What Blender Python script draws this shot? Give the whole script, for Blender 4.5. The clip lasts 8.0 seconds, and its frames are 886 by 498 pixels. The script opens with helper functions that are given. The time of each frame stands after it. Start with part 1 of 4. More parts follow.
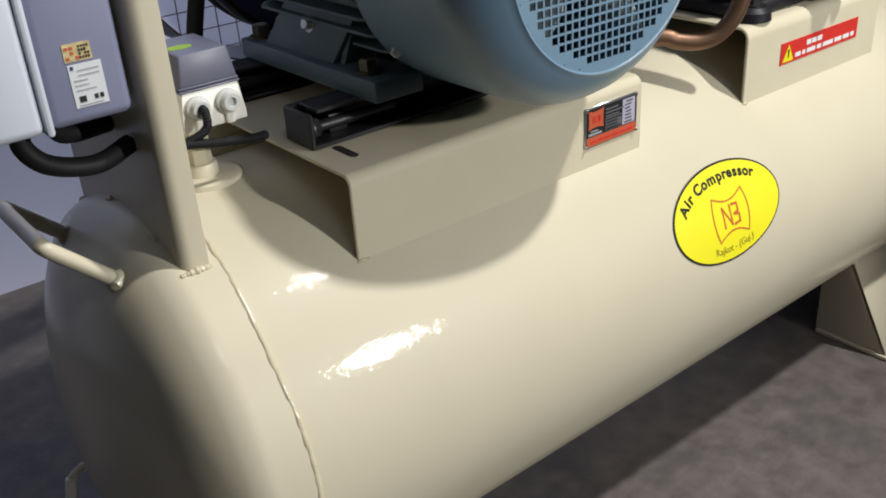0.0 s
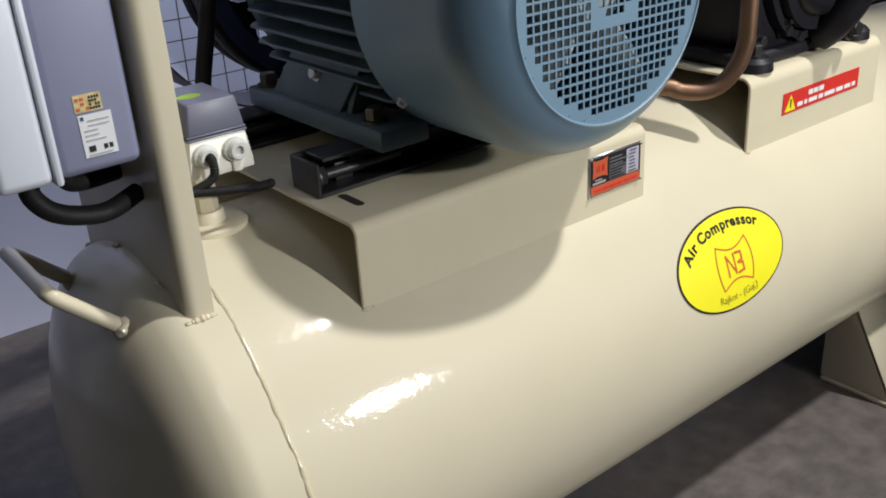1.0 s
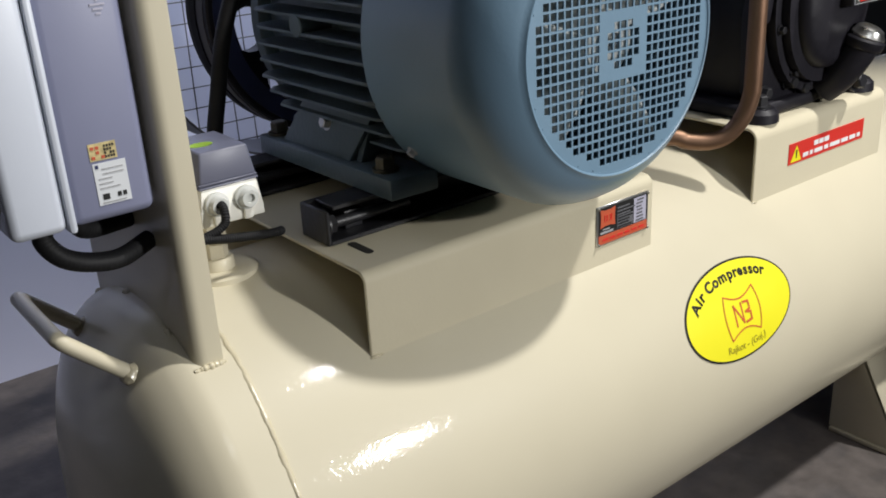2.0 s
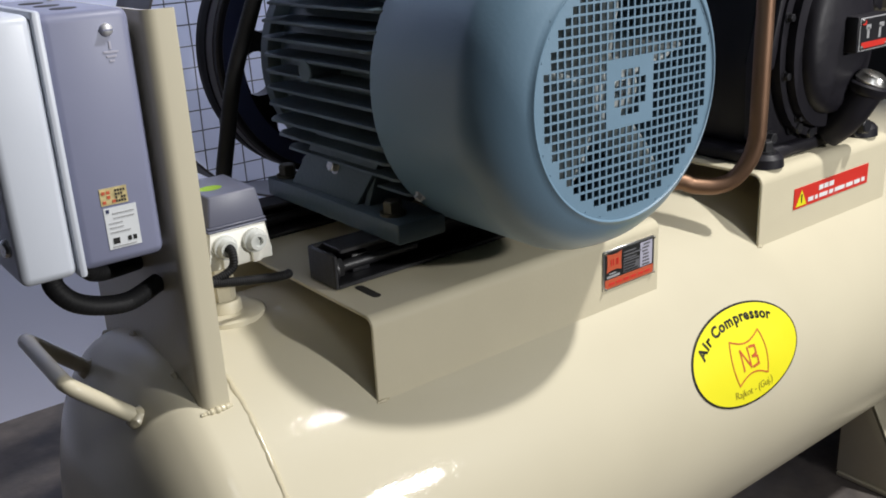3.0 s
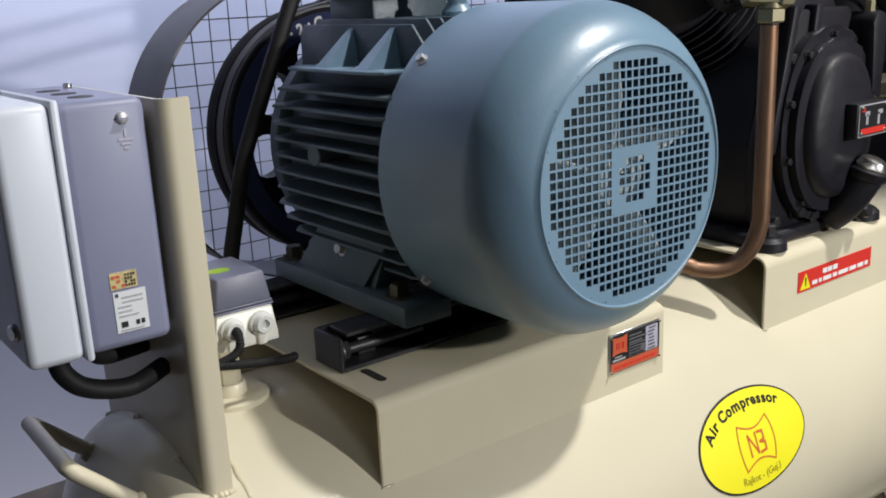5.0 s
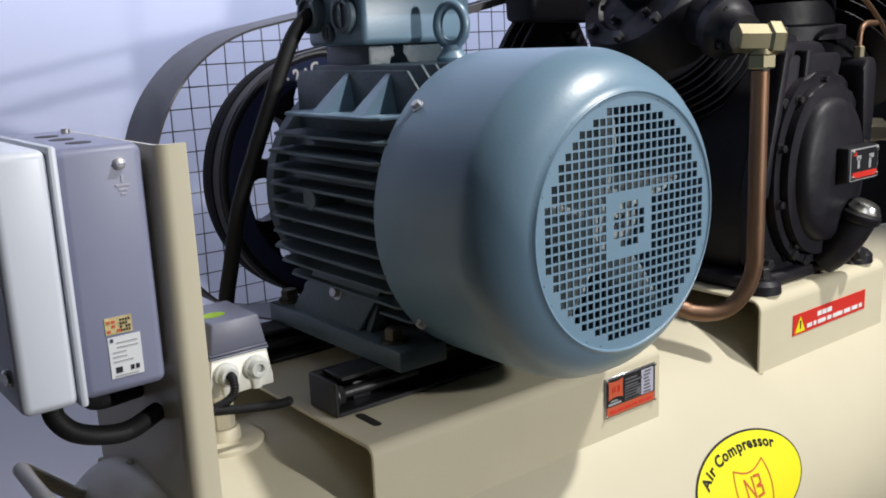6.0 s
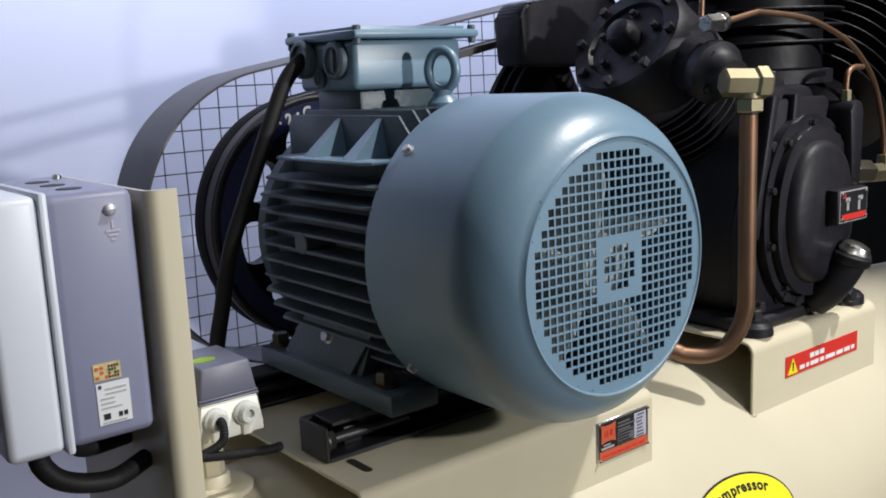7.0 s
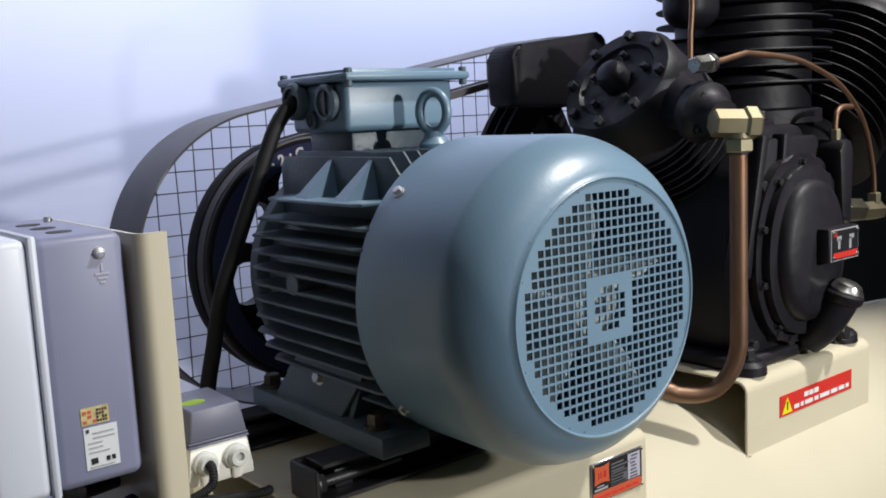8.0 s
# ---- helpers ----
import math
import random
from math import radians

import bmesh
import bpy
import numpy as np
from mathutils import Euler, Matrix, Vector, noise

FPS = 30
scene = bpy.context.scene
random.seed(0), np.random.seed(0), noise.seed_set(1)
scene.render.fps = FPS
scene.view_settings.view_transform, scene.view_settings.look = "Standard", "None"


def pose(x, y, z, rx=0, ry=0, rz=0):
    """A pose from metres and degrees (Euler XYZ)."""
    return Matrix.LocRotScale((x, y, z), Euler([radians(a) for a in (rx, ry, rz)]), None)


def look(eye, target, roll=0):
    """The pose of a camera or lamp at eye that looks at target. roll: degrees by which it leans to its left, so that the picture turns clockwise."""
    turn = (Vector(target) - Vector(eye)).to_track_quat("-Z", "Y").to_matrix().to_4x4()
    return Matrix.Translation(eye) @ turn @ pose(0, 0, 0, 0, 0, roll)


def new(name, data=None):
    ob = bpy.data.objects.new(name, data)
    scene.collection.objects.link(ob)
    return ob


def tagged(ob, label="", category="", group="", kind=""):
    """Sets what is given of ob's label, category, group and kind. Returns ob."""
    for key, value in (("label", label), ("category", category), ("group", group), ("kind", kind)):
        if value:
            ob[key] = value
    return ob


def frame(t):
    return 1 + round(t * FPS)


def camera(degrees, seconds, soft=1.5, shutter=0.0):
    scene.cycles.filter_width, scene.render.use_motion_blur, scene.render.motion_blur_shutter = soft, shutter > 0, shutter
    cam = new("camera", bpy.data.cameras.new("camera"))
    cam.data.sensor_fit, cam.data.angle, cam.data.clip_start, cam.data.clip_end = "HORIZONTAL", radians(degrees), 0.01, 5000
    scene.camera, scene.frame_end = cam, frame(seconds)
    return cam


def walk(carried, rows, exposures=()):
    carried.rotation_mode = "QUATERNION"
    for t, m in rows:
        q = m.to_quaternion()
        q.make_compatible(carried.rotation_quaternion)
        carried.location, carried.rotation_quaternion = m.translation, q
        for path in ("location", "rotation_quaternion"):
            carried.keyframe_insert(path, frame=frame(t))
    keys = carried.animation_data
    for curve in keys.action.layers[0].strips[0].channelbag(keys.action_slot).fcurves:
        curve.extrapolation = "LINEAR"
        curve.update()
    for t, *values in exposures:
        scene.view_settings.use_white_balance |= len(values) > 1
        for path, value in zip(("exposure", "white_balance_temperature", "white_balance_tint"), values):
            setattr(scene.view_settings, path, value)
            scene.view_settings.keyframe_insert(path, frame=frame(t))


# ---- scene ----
cam = camera(50.36, 8.0, soft=1.8)
PATH = [
    (0.0, pose(-0.4341, -0.9513, 0.9879, 62.818, 3.466, -39.098)),
    (0.5, pose(-0.4335, -0.9507, 0.9924, 64.013, 3.320, -38.957)),
    (1.0, pose(-0.4345, -0.9492, 0.9963, 65.297, 3.252, -38.814)),
    (1.5, pose(-0.4370, -0.9484, 0.9985, 66.710, 3.124, -38.628)),
    (3.0, pose(-0.4421, -0.9456, 1.0082, 70.360, 2.812, -38.156)),
    (3.5, pose(-0.4429, -0.9446, 1.0120, 71.396, 2.672, -38.027)),
    (4.0, pose(-0.4436, -0.9447, 1.0153, 72.489, 2.613, -37.899)),
    (4.5, pose(-0.4448, -0.9442, 1.0172, 73.665, 2.566, -37.861)),
    (6.0, pose(-0.4470, -0.9451, 1.0228, 77.340, 2.465, -38.243)),
    (6.5, pose(-0.4452, -0.9461, 1.0251, 78.538, 2.484, -38.405)),
    (7.0, pose(-0.4440, -0.9472, 1.0273, 79.715, 2.534, -38.604)),
    (7.5, pose(-0.4422, -0.9484, 1.0299, 80.819, 2.568, -38.766)),
    (8.0, pose(-0.4392, -0.9515, 1.0310, 81.958, 2.701, -38.812)),
]
walk(cam, PATH, [(0.0, 0.0), (8.0, 0.0)])

# ---------- world, lamps, exposure ----------
world = bpy.data.worlds.new("hall_air")
world.use_nodes = True
scene.world = world
world.node_tree.nodes["Background"].inputs[0].default_value = (0.75, 0.8, 1.0, 1)
world.node_tree.nodes["Background"].inputs[1].default_value = 0.01


def area_lamp(name, eye, target, sx, sy, watts, colour):
    data = bpy.data.lights.new(name, "AREA")
    data.shape, data.size, data.size_y, data.energy, data.color = "RECTANGLE", sx, sy, watts, colour
    ob = new(name, data)
    ob.matrix_world = look(eye, target)
    return tagged(ob, kind="structure")


spot = bpy.data.lights.new("hall_spotlight", "SPOT")
spot.energy, spot.color, spot.shadow_soft_size = 1010, (1.0, 0.98, 0.955), 0.11
spot.spot_size, spot.spot_blend = math.radians(25), 0.5
KEY = tagged(new("hall_spotlight", spot), kind="structure")
KEY.matrix_world = look((2.19, -1.98, 4.95), (0.40, -0.35, 0.70))
stand = bpy.data.lights.new("stand_lamp", "SPOT")
stand.energy, stand.color, stand.shadow_soft_size = 185, (1.0, 0.995, 0.985), 0.05
stand.spot_size, stand.spot_blend = math.radians(46), 0.6
FRONT = tagged(new("stand_lamp", stand), kind="structure")
FRONT.matrix_world = look((1.08, -2.66, 1.37), (0.22, -0.20, 0.62))
# Lamp added out of view to brighten the white wall; no known source.
BACK = area_lamp("wall_fill", (1.05, 0.33, 1.77), (1.05, 1.12, 1.76), 3.0, 0.25, 31, (0.77, 0.845, 1.0))
# Fill lamp added to lift dark fronts; not a known fitting.
HALL = area_lamp("added_fill_light", (-0.6, -4.6, 6.2), (0.2, 0.4, 0.8), 2.4, 1.6, 42, (0.90, 0.95, 1.0))


# ---------- materials ----------
def material(name, colour, rough=0.5, metal=0.0, grain=0.04, scale=30.0, bump=0.0, bump_scale=200.0, stain=0.0,
             stain_colour=(0.05, 0.045, 0.04), stain_scale=4.0, coat=0.0, spec=0.5, random=0.0):
    mat = bpy.data.materials.new(name)
    mat.use_nodes = True
    nt = mat.node_tree
    n, l = nt.nodes, nt.links
    bsdf = n["Principled BSDF"]
    co = n.new("ShaderNodeTexCoord").outputs["Object"]
    fine = n.new("ShaderNodeTexNoise")
    fine.inputs["Scale"].default_value, fine.inputs["Detail"].default_value = scale, 6
    l.new(co, fine.inputs["Vector"])
    mix = n.new("ShaderNodeMix")
    mix.data_type = "RGBA"
    mix.inputs["A"].default_value = (*[c * (1 - grain * 2) for c in colour], 1)
    mix.inputs["B"].default_value = (*[min(1, c * (1 + grain * 2)) for c in colour], 1)
    l.new(fine.outputs["Fac"], mix.inputs["Factor"])
    out = mix.outputs["Result"]
    if stain:
        big = n.new("ShaderNodeTexNoise")
        big.inputs["Scale"].default_value, big.inputs["Detail"].default_value, big.inputs["Distortion"].default_value = stain_scale, 8, 0.6
        l.new(co, big.inputs["Vector"])
        ramp = n.new("ShaderNodeMapRange")
        ramp.inputs["From Min"].default_value, ramp.inputs["From Max"].default_value = 0.5, 0.75
        ramp.inputs["To Max"].default_value = stain
        l.new(big.outputs["Fac"], ramp.inputs["Value"])
        two = n.new("ShaderNodeMix")
        two.data_type = "RGBA"
        two.inputs["B"].default_value = (*stain_colour, 1)
        l.new(ramp.outputs["Result"], two.inputs["Factor"])
        l.new(out, two.inputs["A"])
        out = two.outputs["Result"]
    l.new(out, bsdf.inputs["Base Color"])
    rr = n.new("ShaderNodeMapRange")
    rr.inputs["To Min"].default_value, rr.inputs["To Max"].default_value = rough * 0.82, min(1, rough * 1.2)
    l.new(fine.outputs["Fac"], rr.inputs["Value"])
    l.new(rr.outputs["Result"], bsdf.inputs["Roughness"])
    bsdf.inputs["Metallic"].default_value = metal
    bsdf.inputs["Specular IOR Level"].default_value = spec
    bsdf.inputs["Coat Weight"].default_value = coat
    bsdf.inputs["Coat Roughness"].default_value = 0.06
    if bump:
        tex = n.new("ShaderNodeTexNoise")
        tex.inputs["Scale"].default_value, tex.inputs["Detail"].default_value = bump_scale, 3
        l.new(co, tex.inputs["Vector"])
        bp = n.new("ShaderNodeBump")
        bp.inputs["Strength"].default_value, bp.inputs["Distance"].default_value = bump, 0.002
        l.new(tex.outputs["Fac"], bp.inputs["Height"])
        l.new(bp.outputs["Normal"], bsdf.inputs["Coat Normal" if coat > 0.5 else "Normal"])
    return mat


CREAM = material("cream_enamel", (0.585, 0.535, 0.40), 0.50, grain=0.02, scale=9, bump=0.15, bump_scale=190, stain=0.10, stain_colour=(0.45, 0.40, 0.28), stain_scale=3, coat=0.55, spec=0.3)
MATTCREAM = material("cream_satin_paint", (0.60, 0.545, 0.40), 0.55, grain=0.03, scale=12, bump=0.08, bump_scale=260, stain=0.2, stain_colour=(0.42, 0.37, 0.26), stain_scale=5, spec=0.18)
WELD = material("cream_painted_weld", (0.58, 0.52, 0.37), 0.2, bump=0.5, bump_scale=160, coat=0.4)
# Near-black for small print and for shade painted into slots and knockouts.
SHADE_INK = material("slot_shade_and_print", (0.028, 0.025, 0.020), 0.7, stain=0.4)
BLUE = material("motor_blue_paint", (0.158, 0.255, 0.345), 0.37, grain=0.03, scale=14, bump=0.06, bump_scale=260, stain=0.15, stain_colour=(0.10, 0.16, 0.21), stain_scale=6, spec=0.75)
# Darker copy of the motor blue: shade put into body and fin paint.
BLUESHADED = material("motor_blue_shaded_paint", (0.092, 0.130, 0.158), 0.42, grain=0.06, bump=0.3, bump_scale=180, stain=0.4, stain_colour=(0.02, 0.026, 0.03), stain_scale=9)
# Paled and made translucent so blades turned from the lamps look bounce-lit.
FANPLASTIC = material("grey_fan_plastic", (0.78, 0.80, 0.78), 0.45, stain=0.3, stain_scale=12)
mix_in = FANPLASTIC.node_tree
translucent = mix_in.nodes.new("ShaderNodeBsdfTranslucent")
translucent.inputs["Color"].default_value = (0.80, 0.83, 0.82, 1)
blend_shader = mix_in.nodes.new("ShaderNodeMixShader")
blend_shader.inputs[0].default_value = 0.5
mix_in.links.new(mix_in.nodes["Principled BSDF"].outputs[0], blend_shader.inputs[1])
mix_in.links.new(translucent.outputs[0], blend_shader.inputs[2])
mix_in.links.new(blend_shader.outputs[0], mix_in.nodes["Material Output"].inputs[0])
BLACKCAST = material("black_cast_enamel", (0.0115, 0.0105, 0.015), 0.50, grain=0.1, bump=0.35, bump_scale=60, stain=0.3, stain_colour=(0.020, 0.019, 0.024), stain_scale=8, spec=0.32)
BLACKSTEEL = material("black_painted_steel", (0.014, 0.014, 0.017), 0.42, bump=0.12, stain=0.35, stain_colour=(0.04, 0.037, 0.033), stain_scale=14)
RUBBER = material("black_rubber", (0.009, 0.009, 0.010), 0.62, bump=0.1, spec=0.3)
GUARDGREY = material("guard_grey_sheet", (0.10, 0.095, 0.10), 0.5, stain=0.2)
WIRE = material("dark_guard_wire", (0.09, 0.09, 0.11), 0.45, metal=0.3)
SWITCHGREY = material("dark_slate_plastic", (0.115, 0.12, 0.165), 0.4, grain=0.02, bump=0.02, bump_scale=320)
LIGHTGREY = material("light_grey_enclosure", (0.60, 0.635, 0.71), 0.36, grain=0.015, bump=0.02, bump_scale=320)
SLATE = material("slate_grey_enclosure", (0.21, 0.222, 0.325), 0.45, grain=0.02, bump=0.02, bump_scale=320)
IVORY = material("ivory_plastic", (0.82, 0.80, 0.72), 0.4, grain=0.015, stain=0.1, stain_colour=(0.5, 0.47, 0.36))
CLEARPL = material("milky_plastic", (0.58, 0.59, 0.56), 0.25)
ZINC = material("dull_zinc_plate", (0.62, 0.62, 0.64), 0.5, metal=0.55, grain=0.05, scale=60)
CHROME = material("zinc_plated_steel", (0.62, 0.61, 0.58), 0.28, metal=1.0, grain=0.06, scale=60)
BRASS = material("dull_brass", (0.27, 0.24, 0.155), 0.5, metal=0.9, grain=0.08, scale=40, stain=0.3, stain_colour=(0.25, 0.2, 0.1), stain_scale=20)
BOLTDULL = material("dull_plated_bolt", (0.11, 0.10, 0.075), 0.45, metal=0.8, grain=0.2, scale=60)
COPPER = material("copper_tube", (0.24, 0.142, 0.09), 0.48, metal=0.8, grain=0.1, scale=25, stain=0.5, stain_colour=(0.24, 0.12, 0.06), stain_scale=9)
WALLWHITE = material("white_wall_panel", (0.66, 0.68, 0.865), 0.75, grain=0.012, scale=3, bump=0.05, bump_scale=90, stain=0.08, stain_colour=(0.6, 0.6, 0.68), stain_scale=1.2)
# Tones for added hall surfaces, darkened to keep bounce light low.
HALLWALL = material("grey_bounce_wall", (0.2, 0.2, 0.205), 0.8, stain=0.2)
DARKWALL = material("dark_shade_wall", (0.03, 0.03, 0.032), 0.8, stain=0.2)
CEILING = material("dark_bounce_ceiling", (0.12, 0.12, 0.12), 0.8, stain=0.1)
CONCRETE = material("worn_dark_concrete", (0.105, 0.090, 0.083), 0.6, grain=0.30, scale=26, bump=0.6, bump_scale=70, stain=0.85, stain_colour=(0.05, 0.05, 0.056), stain_scale=7)
YELLOW = material("yellow_vinyl", (0.80, 0.735, 0.02), 0.4, grain=0.01)
INKBLACK = material("black_print", (0.012, 0.012, 0.012), 0.45)
INKRED = material("red_print", (0.55, 0.11, 0.03), 0.45)
INKOLIVE = material("olive_print", (0.32, 0.27, 0.02), 0.45)
RED = material("red_vinyl", (0.62, 0.035, 0.025), 0.4, grain=0.02)
ORANGE = material("orange_print", (0.52, 0.10, 0.045), 0.4, grain=0.03)
WHITEINK = material("white_print", (0.78, 0.78, 0.78), 0.45)
DIMINK = material("faint_print", (0.11, 0.11, 0.12), 0.5)
LILAC = material("pale_lilac_print", (0.42, 0.41, 0.50), 0.45)
GREYINK = material("grey_print", (0.33, 0.33, 0.34), 0.45)
SILVER = material("brushed_aluminium", (0.62, 0.62, 0.62), 0.3, metal=0.9, grain=0.05, scale=90)
PAPER = material("pale_label_stock", (0.66, 0.68, 0.70), 0.35)
LIME = material("lime_sticker", (0.50, 0.78, 0.05), 0.4)
GOLD = material("gold_foil", (0.66, 0.52, 0.26), 0.35, metal=0.4, grain=0.3, scale=160)
RIMBLUE = material("dark_blue_pulley_paint", (0.030, 0.038, 0.10), 0.4, bump=0.2)


# ---------- mesh helpers ----------
def thing(name, base, label, category, group="", kind=""):
    ob = new(name)
    ob.location = base
    ob.empty_display_size = 0.05
    return tagged(ob, label, category, group, kind)


def part(name, bm, mat, parent=None, label="", angle=38, kind=""):
    me = bpy.data.meshes.new(name)
    bmesh.ops.recalc_face_normals(bm, faces=bm.faces)
    bm.to_mesh(me)
    bm.free()
    me.polygons.foreach_set("use_smooth", [True] * len(me.polygons))
    me.set_sharp_from_angle(angle=radians(angle))
    me.materials.append(mat)
    ob = new(name, me)
    if parent is not None:
        ob.parent = parent
        if parent.type == "EMPTY":
            ob.matrix_parent_inverse = Matrix.Translation(-parent.location)
    return tagged(ob, label, kind=kind)


def box(x0, x1, y0, y1, z0, z1, bevel=0.0, seg=2, bm=None):
    own = bmesh.new()
    bmesh.ops.create_cube(own, size=1)
    for v in own.verts:
        v.co = Vector(((x0 + x1) / 2 + v.co.x * (x1 - x0), (y0 + y1) / 2 + v.co.y * (y1 - y0), (z0 + z1) / 2 + v.co.z * (z1 - z0)))
    if bevel:
        bmesh.ops.bevel(own, geom=own.edges[:], offset=bevel, segments=seg, profile=0.5, affect="EDGES")
    return join(bm, own)


def join(bm, own):
    if bm is None:
        return own
    me = bpy.data.meshes.new("tmp")
    own.to_mesh(me)
    own.free()
    bm.from_mesh(me)
    bpy.data.meshes.remove(me)
    return bm


def frame_of(axis):
    w = Vector(axis).normalized()
    u = w.orthogonal().normalized() if abs(w.y) < 0.999 else Vector((1, 0, 0))
    if abs(w.y) > 0.999:
        return u, Vector((0, 0, 1)), w
    return u, w.cross(u), w


def lathe(profile, origin, axis, seg=48, bm=None, close=False):
    """Turns (along, radius) pairs round an axis through origin."""
    bm = bm or bmesh.new()
    u, v, w = frame_of(axis)
    o = Vector(origin)
    rings = []
    for a, r in profile:
        if r < 1e-6:
            rings.append([bm.verts.new(o + w * a)])
        else:
            rings.append([bm.verts.new(o + w * a + (u * math.cos(t) + v * math.sin(t)) * r) for t in (2 * math.pi * k / seg for k in range(seg))])
    pairs = list(zip(rings, rings[1:])) + ([(rings[-1], rings[0])] if close else [])
    for p, q in pairs:
        for k in range(seg):
            j = (k + 1) % seg
            if len(p) == 1 and len(q) == 1:
                continue
            if len(p) == 1:
                bm.faces.new((p[0], q[k], q[j]))
            elif len(q) == 1:
                bm.faces.new((p[k], q[0], p[j]))
            else:
                bm.faces.new((p[k], q[k], q[j], p[j]))
    return bm


def rod(p0, p1, r, seg=16, bevel=0.0, bm=None):
    d = Vector(p1) - Vector(p0)
    n = d.length
    prof = [(0, 0), (0, r - bevel), (bevel, r), (n - bevel, r), (n, r - bevel), (n, 0)] if bevel else [(0, 0), (0, r), (n, r), (n, 0)]
    return lathe(prof, p0, d, seg, bm)


def hexbolt(p, axis, r, h, bm=None):
    """A hexagonal head on a washer."""
    bm = lathe([(0, 0), (0, r * 1.35), (h * 0.2, r * 1.35), (h * 0.2, 0)], p, axis, 20, bm)
    w = Vector(axis).normalized()
    return lathe([(0, 0), (0, r), (h * 0.7, r), (h * 0.8, r * 0.86), (h * 0.8, 0)], Vector(p) + w * h * 0.2, axis, 6, bm)


def smooth_path(points, steps=8):
    pts = [Vector(p) for p in points]
    pts = [pts[0] * 2 - pts[1]] + pts + [pts[-1] * 2 - pts[-2]]
    out = []
    for a, b, c, d in zip(pts, pts[1:], pts[2:], pts[3:]):
        for k in range(steps):
            t = k / steps
            out.append(0.5 * (2 * b + (c - a) * t + (2 * a - 5 * b + 4 * c - d) * t * t + (3 * b - a - 3 * c + d) * t ** 3))
    return out + [pts[-2]]


def tube(points, r, seg=14, bm=None, ridges=0.0, pitch=0.004):
    """A round tube along points; ridges: how far its rings stand proud."""
    bm = bm or bmesh.new()
    pts = [Vector(p) for p in points]
    if ridges:
        dense, step = [], pitch / 4
        for a, b in zip(pts, pts[1:]):
            n = max(1, round((b - a).length / step))
            dense += [a.lerp(b, k / n) for k in range(n)]
        pts = dense + [pts[-1]]
    rings, u = [], None
    for k, p in enumerate(pts):
        w = (pts[min(k + 1, len(pts) - 1)] - pts[max(k - 1, 0)]).normalized()
        u = w.orthogonal().normalized() if u is None else (u - w * u.dot(w)).normalized()
        v = w.cross(u)
        rr = r + (ridges if ridges and k % 4 < 2 else 0)
        rings.append([bm.verts.new(p + (u * math.cos(t) + v * math.sin(t)) * rr) for t in (2 * math.pi * i / seg for i in range(seg))])
    for a, b in zip(rings, rings[1:]):
        for i in range(seg):
            j = (i + 1) % seg
            bm.faces.new((a[i], b[i], b[j], a[j]))
    bm.faces.new(rings[0])
    bm.faces.new(rings[-1])
    return bm


def prism(outline, put, d0, d1, bm=None, bevel=0.0):
    """Extrudes a flat outline of (a, b); put(a, b, d) gives the place."""
    own = bmesh.new()
    lo = [own.verts.new(put(a, b, d0)) for a, b in outline]
    hi = [own.verts.new(put(a, b, d1)) for a, b in outline]
    own.faces.new(lo)
    own.faces.new(hi[::-1])
    n = len(lo)
    for k in range(n):
        own.faces.new((lo[k], lo[(k + 1) % n], hi[(k + 1) % n], hi[k]))
    if bevel:
        bmesh.ops.bevel(own, geom=own.edges[:], offset=bevel, segments=2, profile=0.5, affect="EDGES")
    return join(bm, own)


def along_y(a, b, d):
    return Vector((a, d, b))


def along_x(a, b, d):
    return Vector((d, a, b))


def along_z(a, b, d):
    return Vector((a, b, d))


def arc(cx, cy, r, a0, a1, n):
    return [(cx + r * math.cos(radians(a0 + (a1 - a0) * k / n)), cy + r * math.sin(radians(a0 + (a1 - a0) * k / n))) for k in range(n + 1)]


def letters(text, size, put, spacing=1.0, bold=0.0):
    """The built-in font's outlines as a flat mesh; put(u, v) gives each corner's place. Centred on u = 0."""
    cu = bpy.data.curves.new("text", "FONT")
    cu.body, cu.size, cu.align_x, cu.space_character, cu.resolution_u = text, size, "CENTER", spacing, 3
    cu.offset = bold * size
    ob = bpy.data.objects.new("text", cu)
    scene.collection.objects.link(ob)
    bpy.context.view_layer.update()
    me = bpy.data.meshes.new_from_object(ob.evaluated_get(bpy.context.evaluated_depsgraph_get()))
    bm = bmesh.new()
    bm.from_mesh(me)
    bpy.data.meshes.remove(me)
    bpy.data.objects.remove(ob)
    bpy.data.curves.remove(cu)
    for v in bm.verts:
        v.co = put(v.co.x, v.co.y)
    return bm


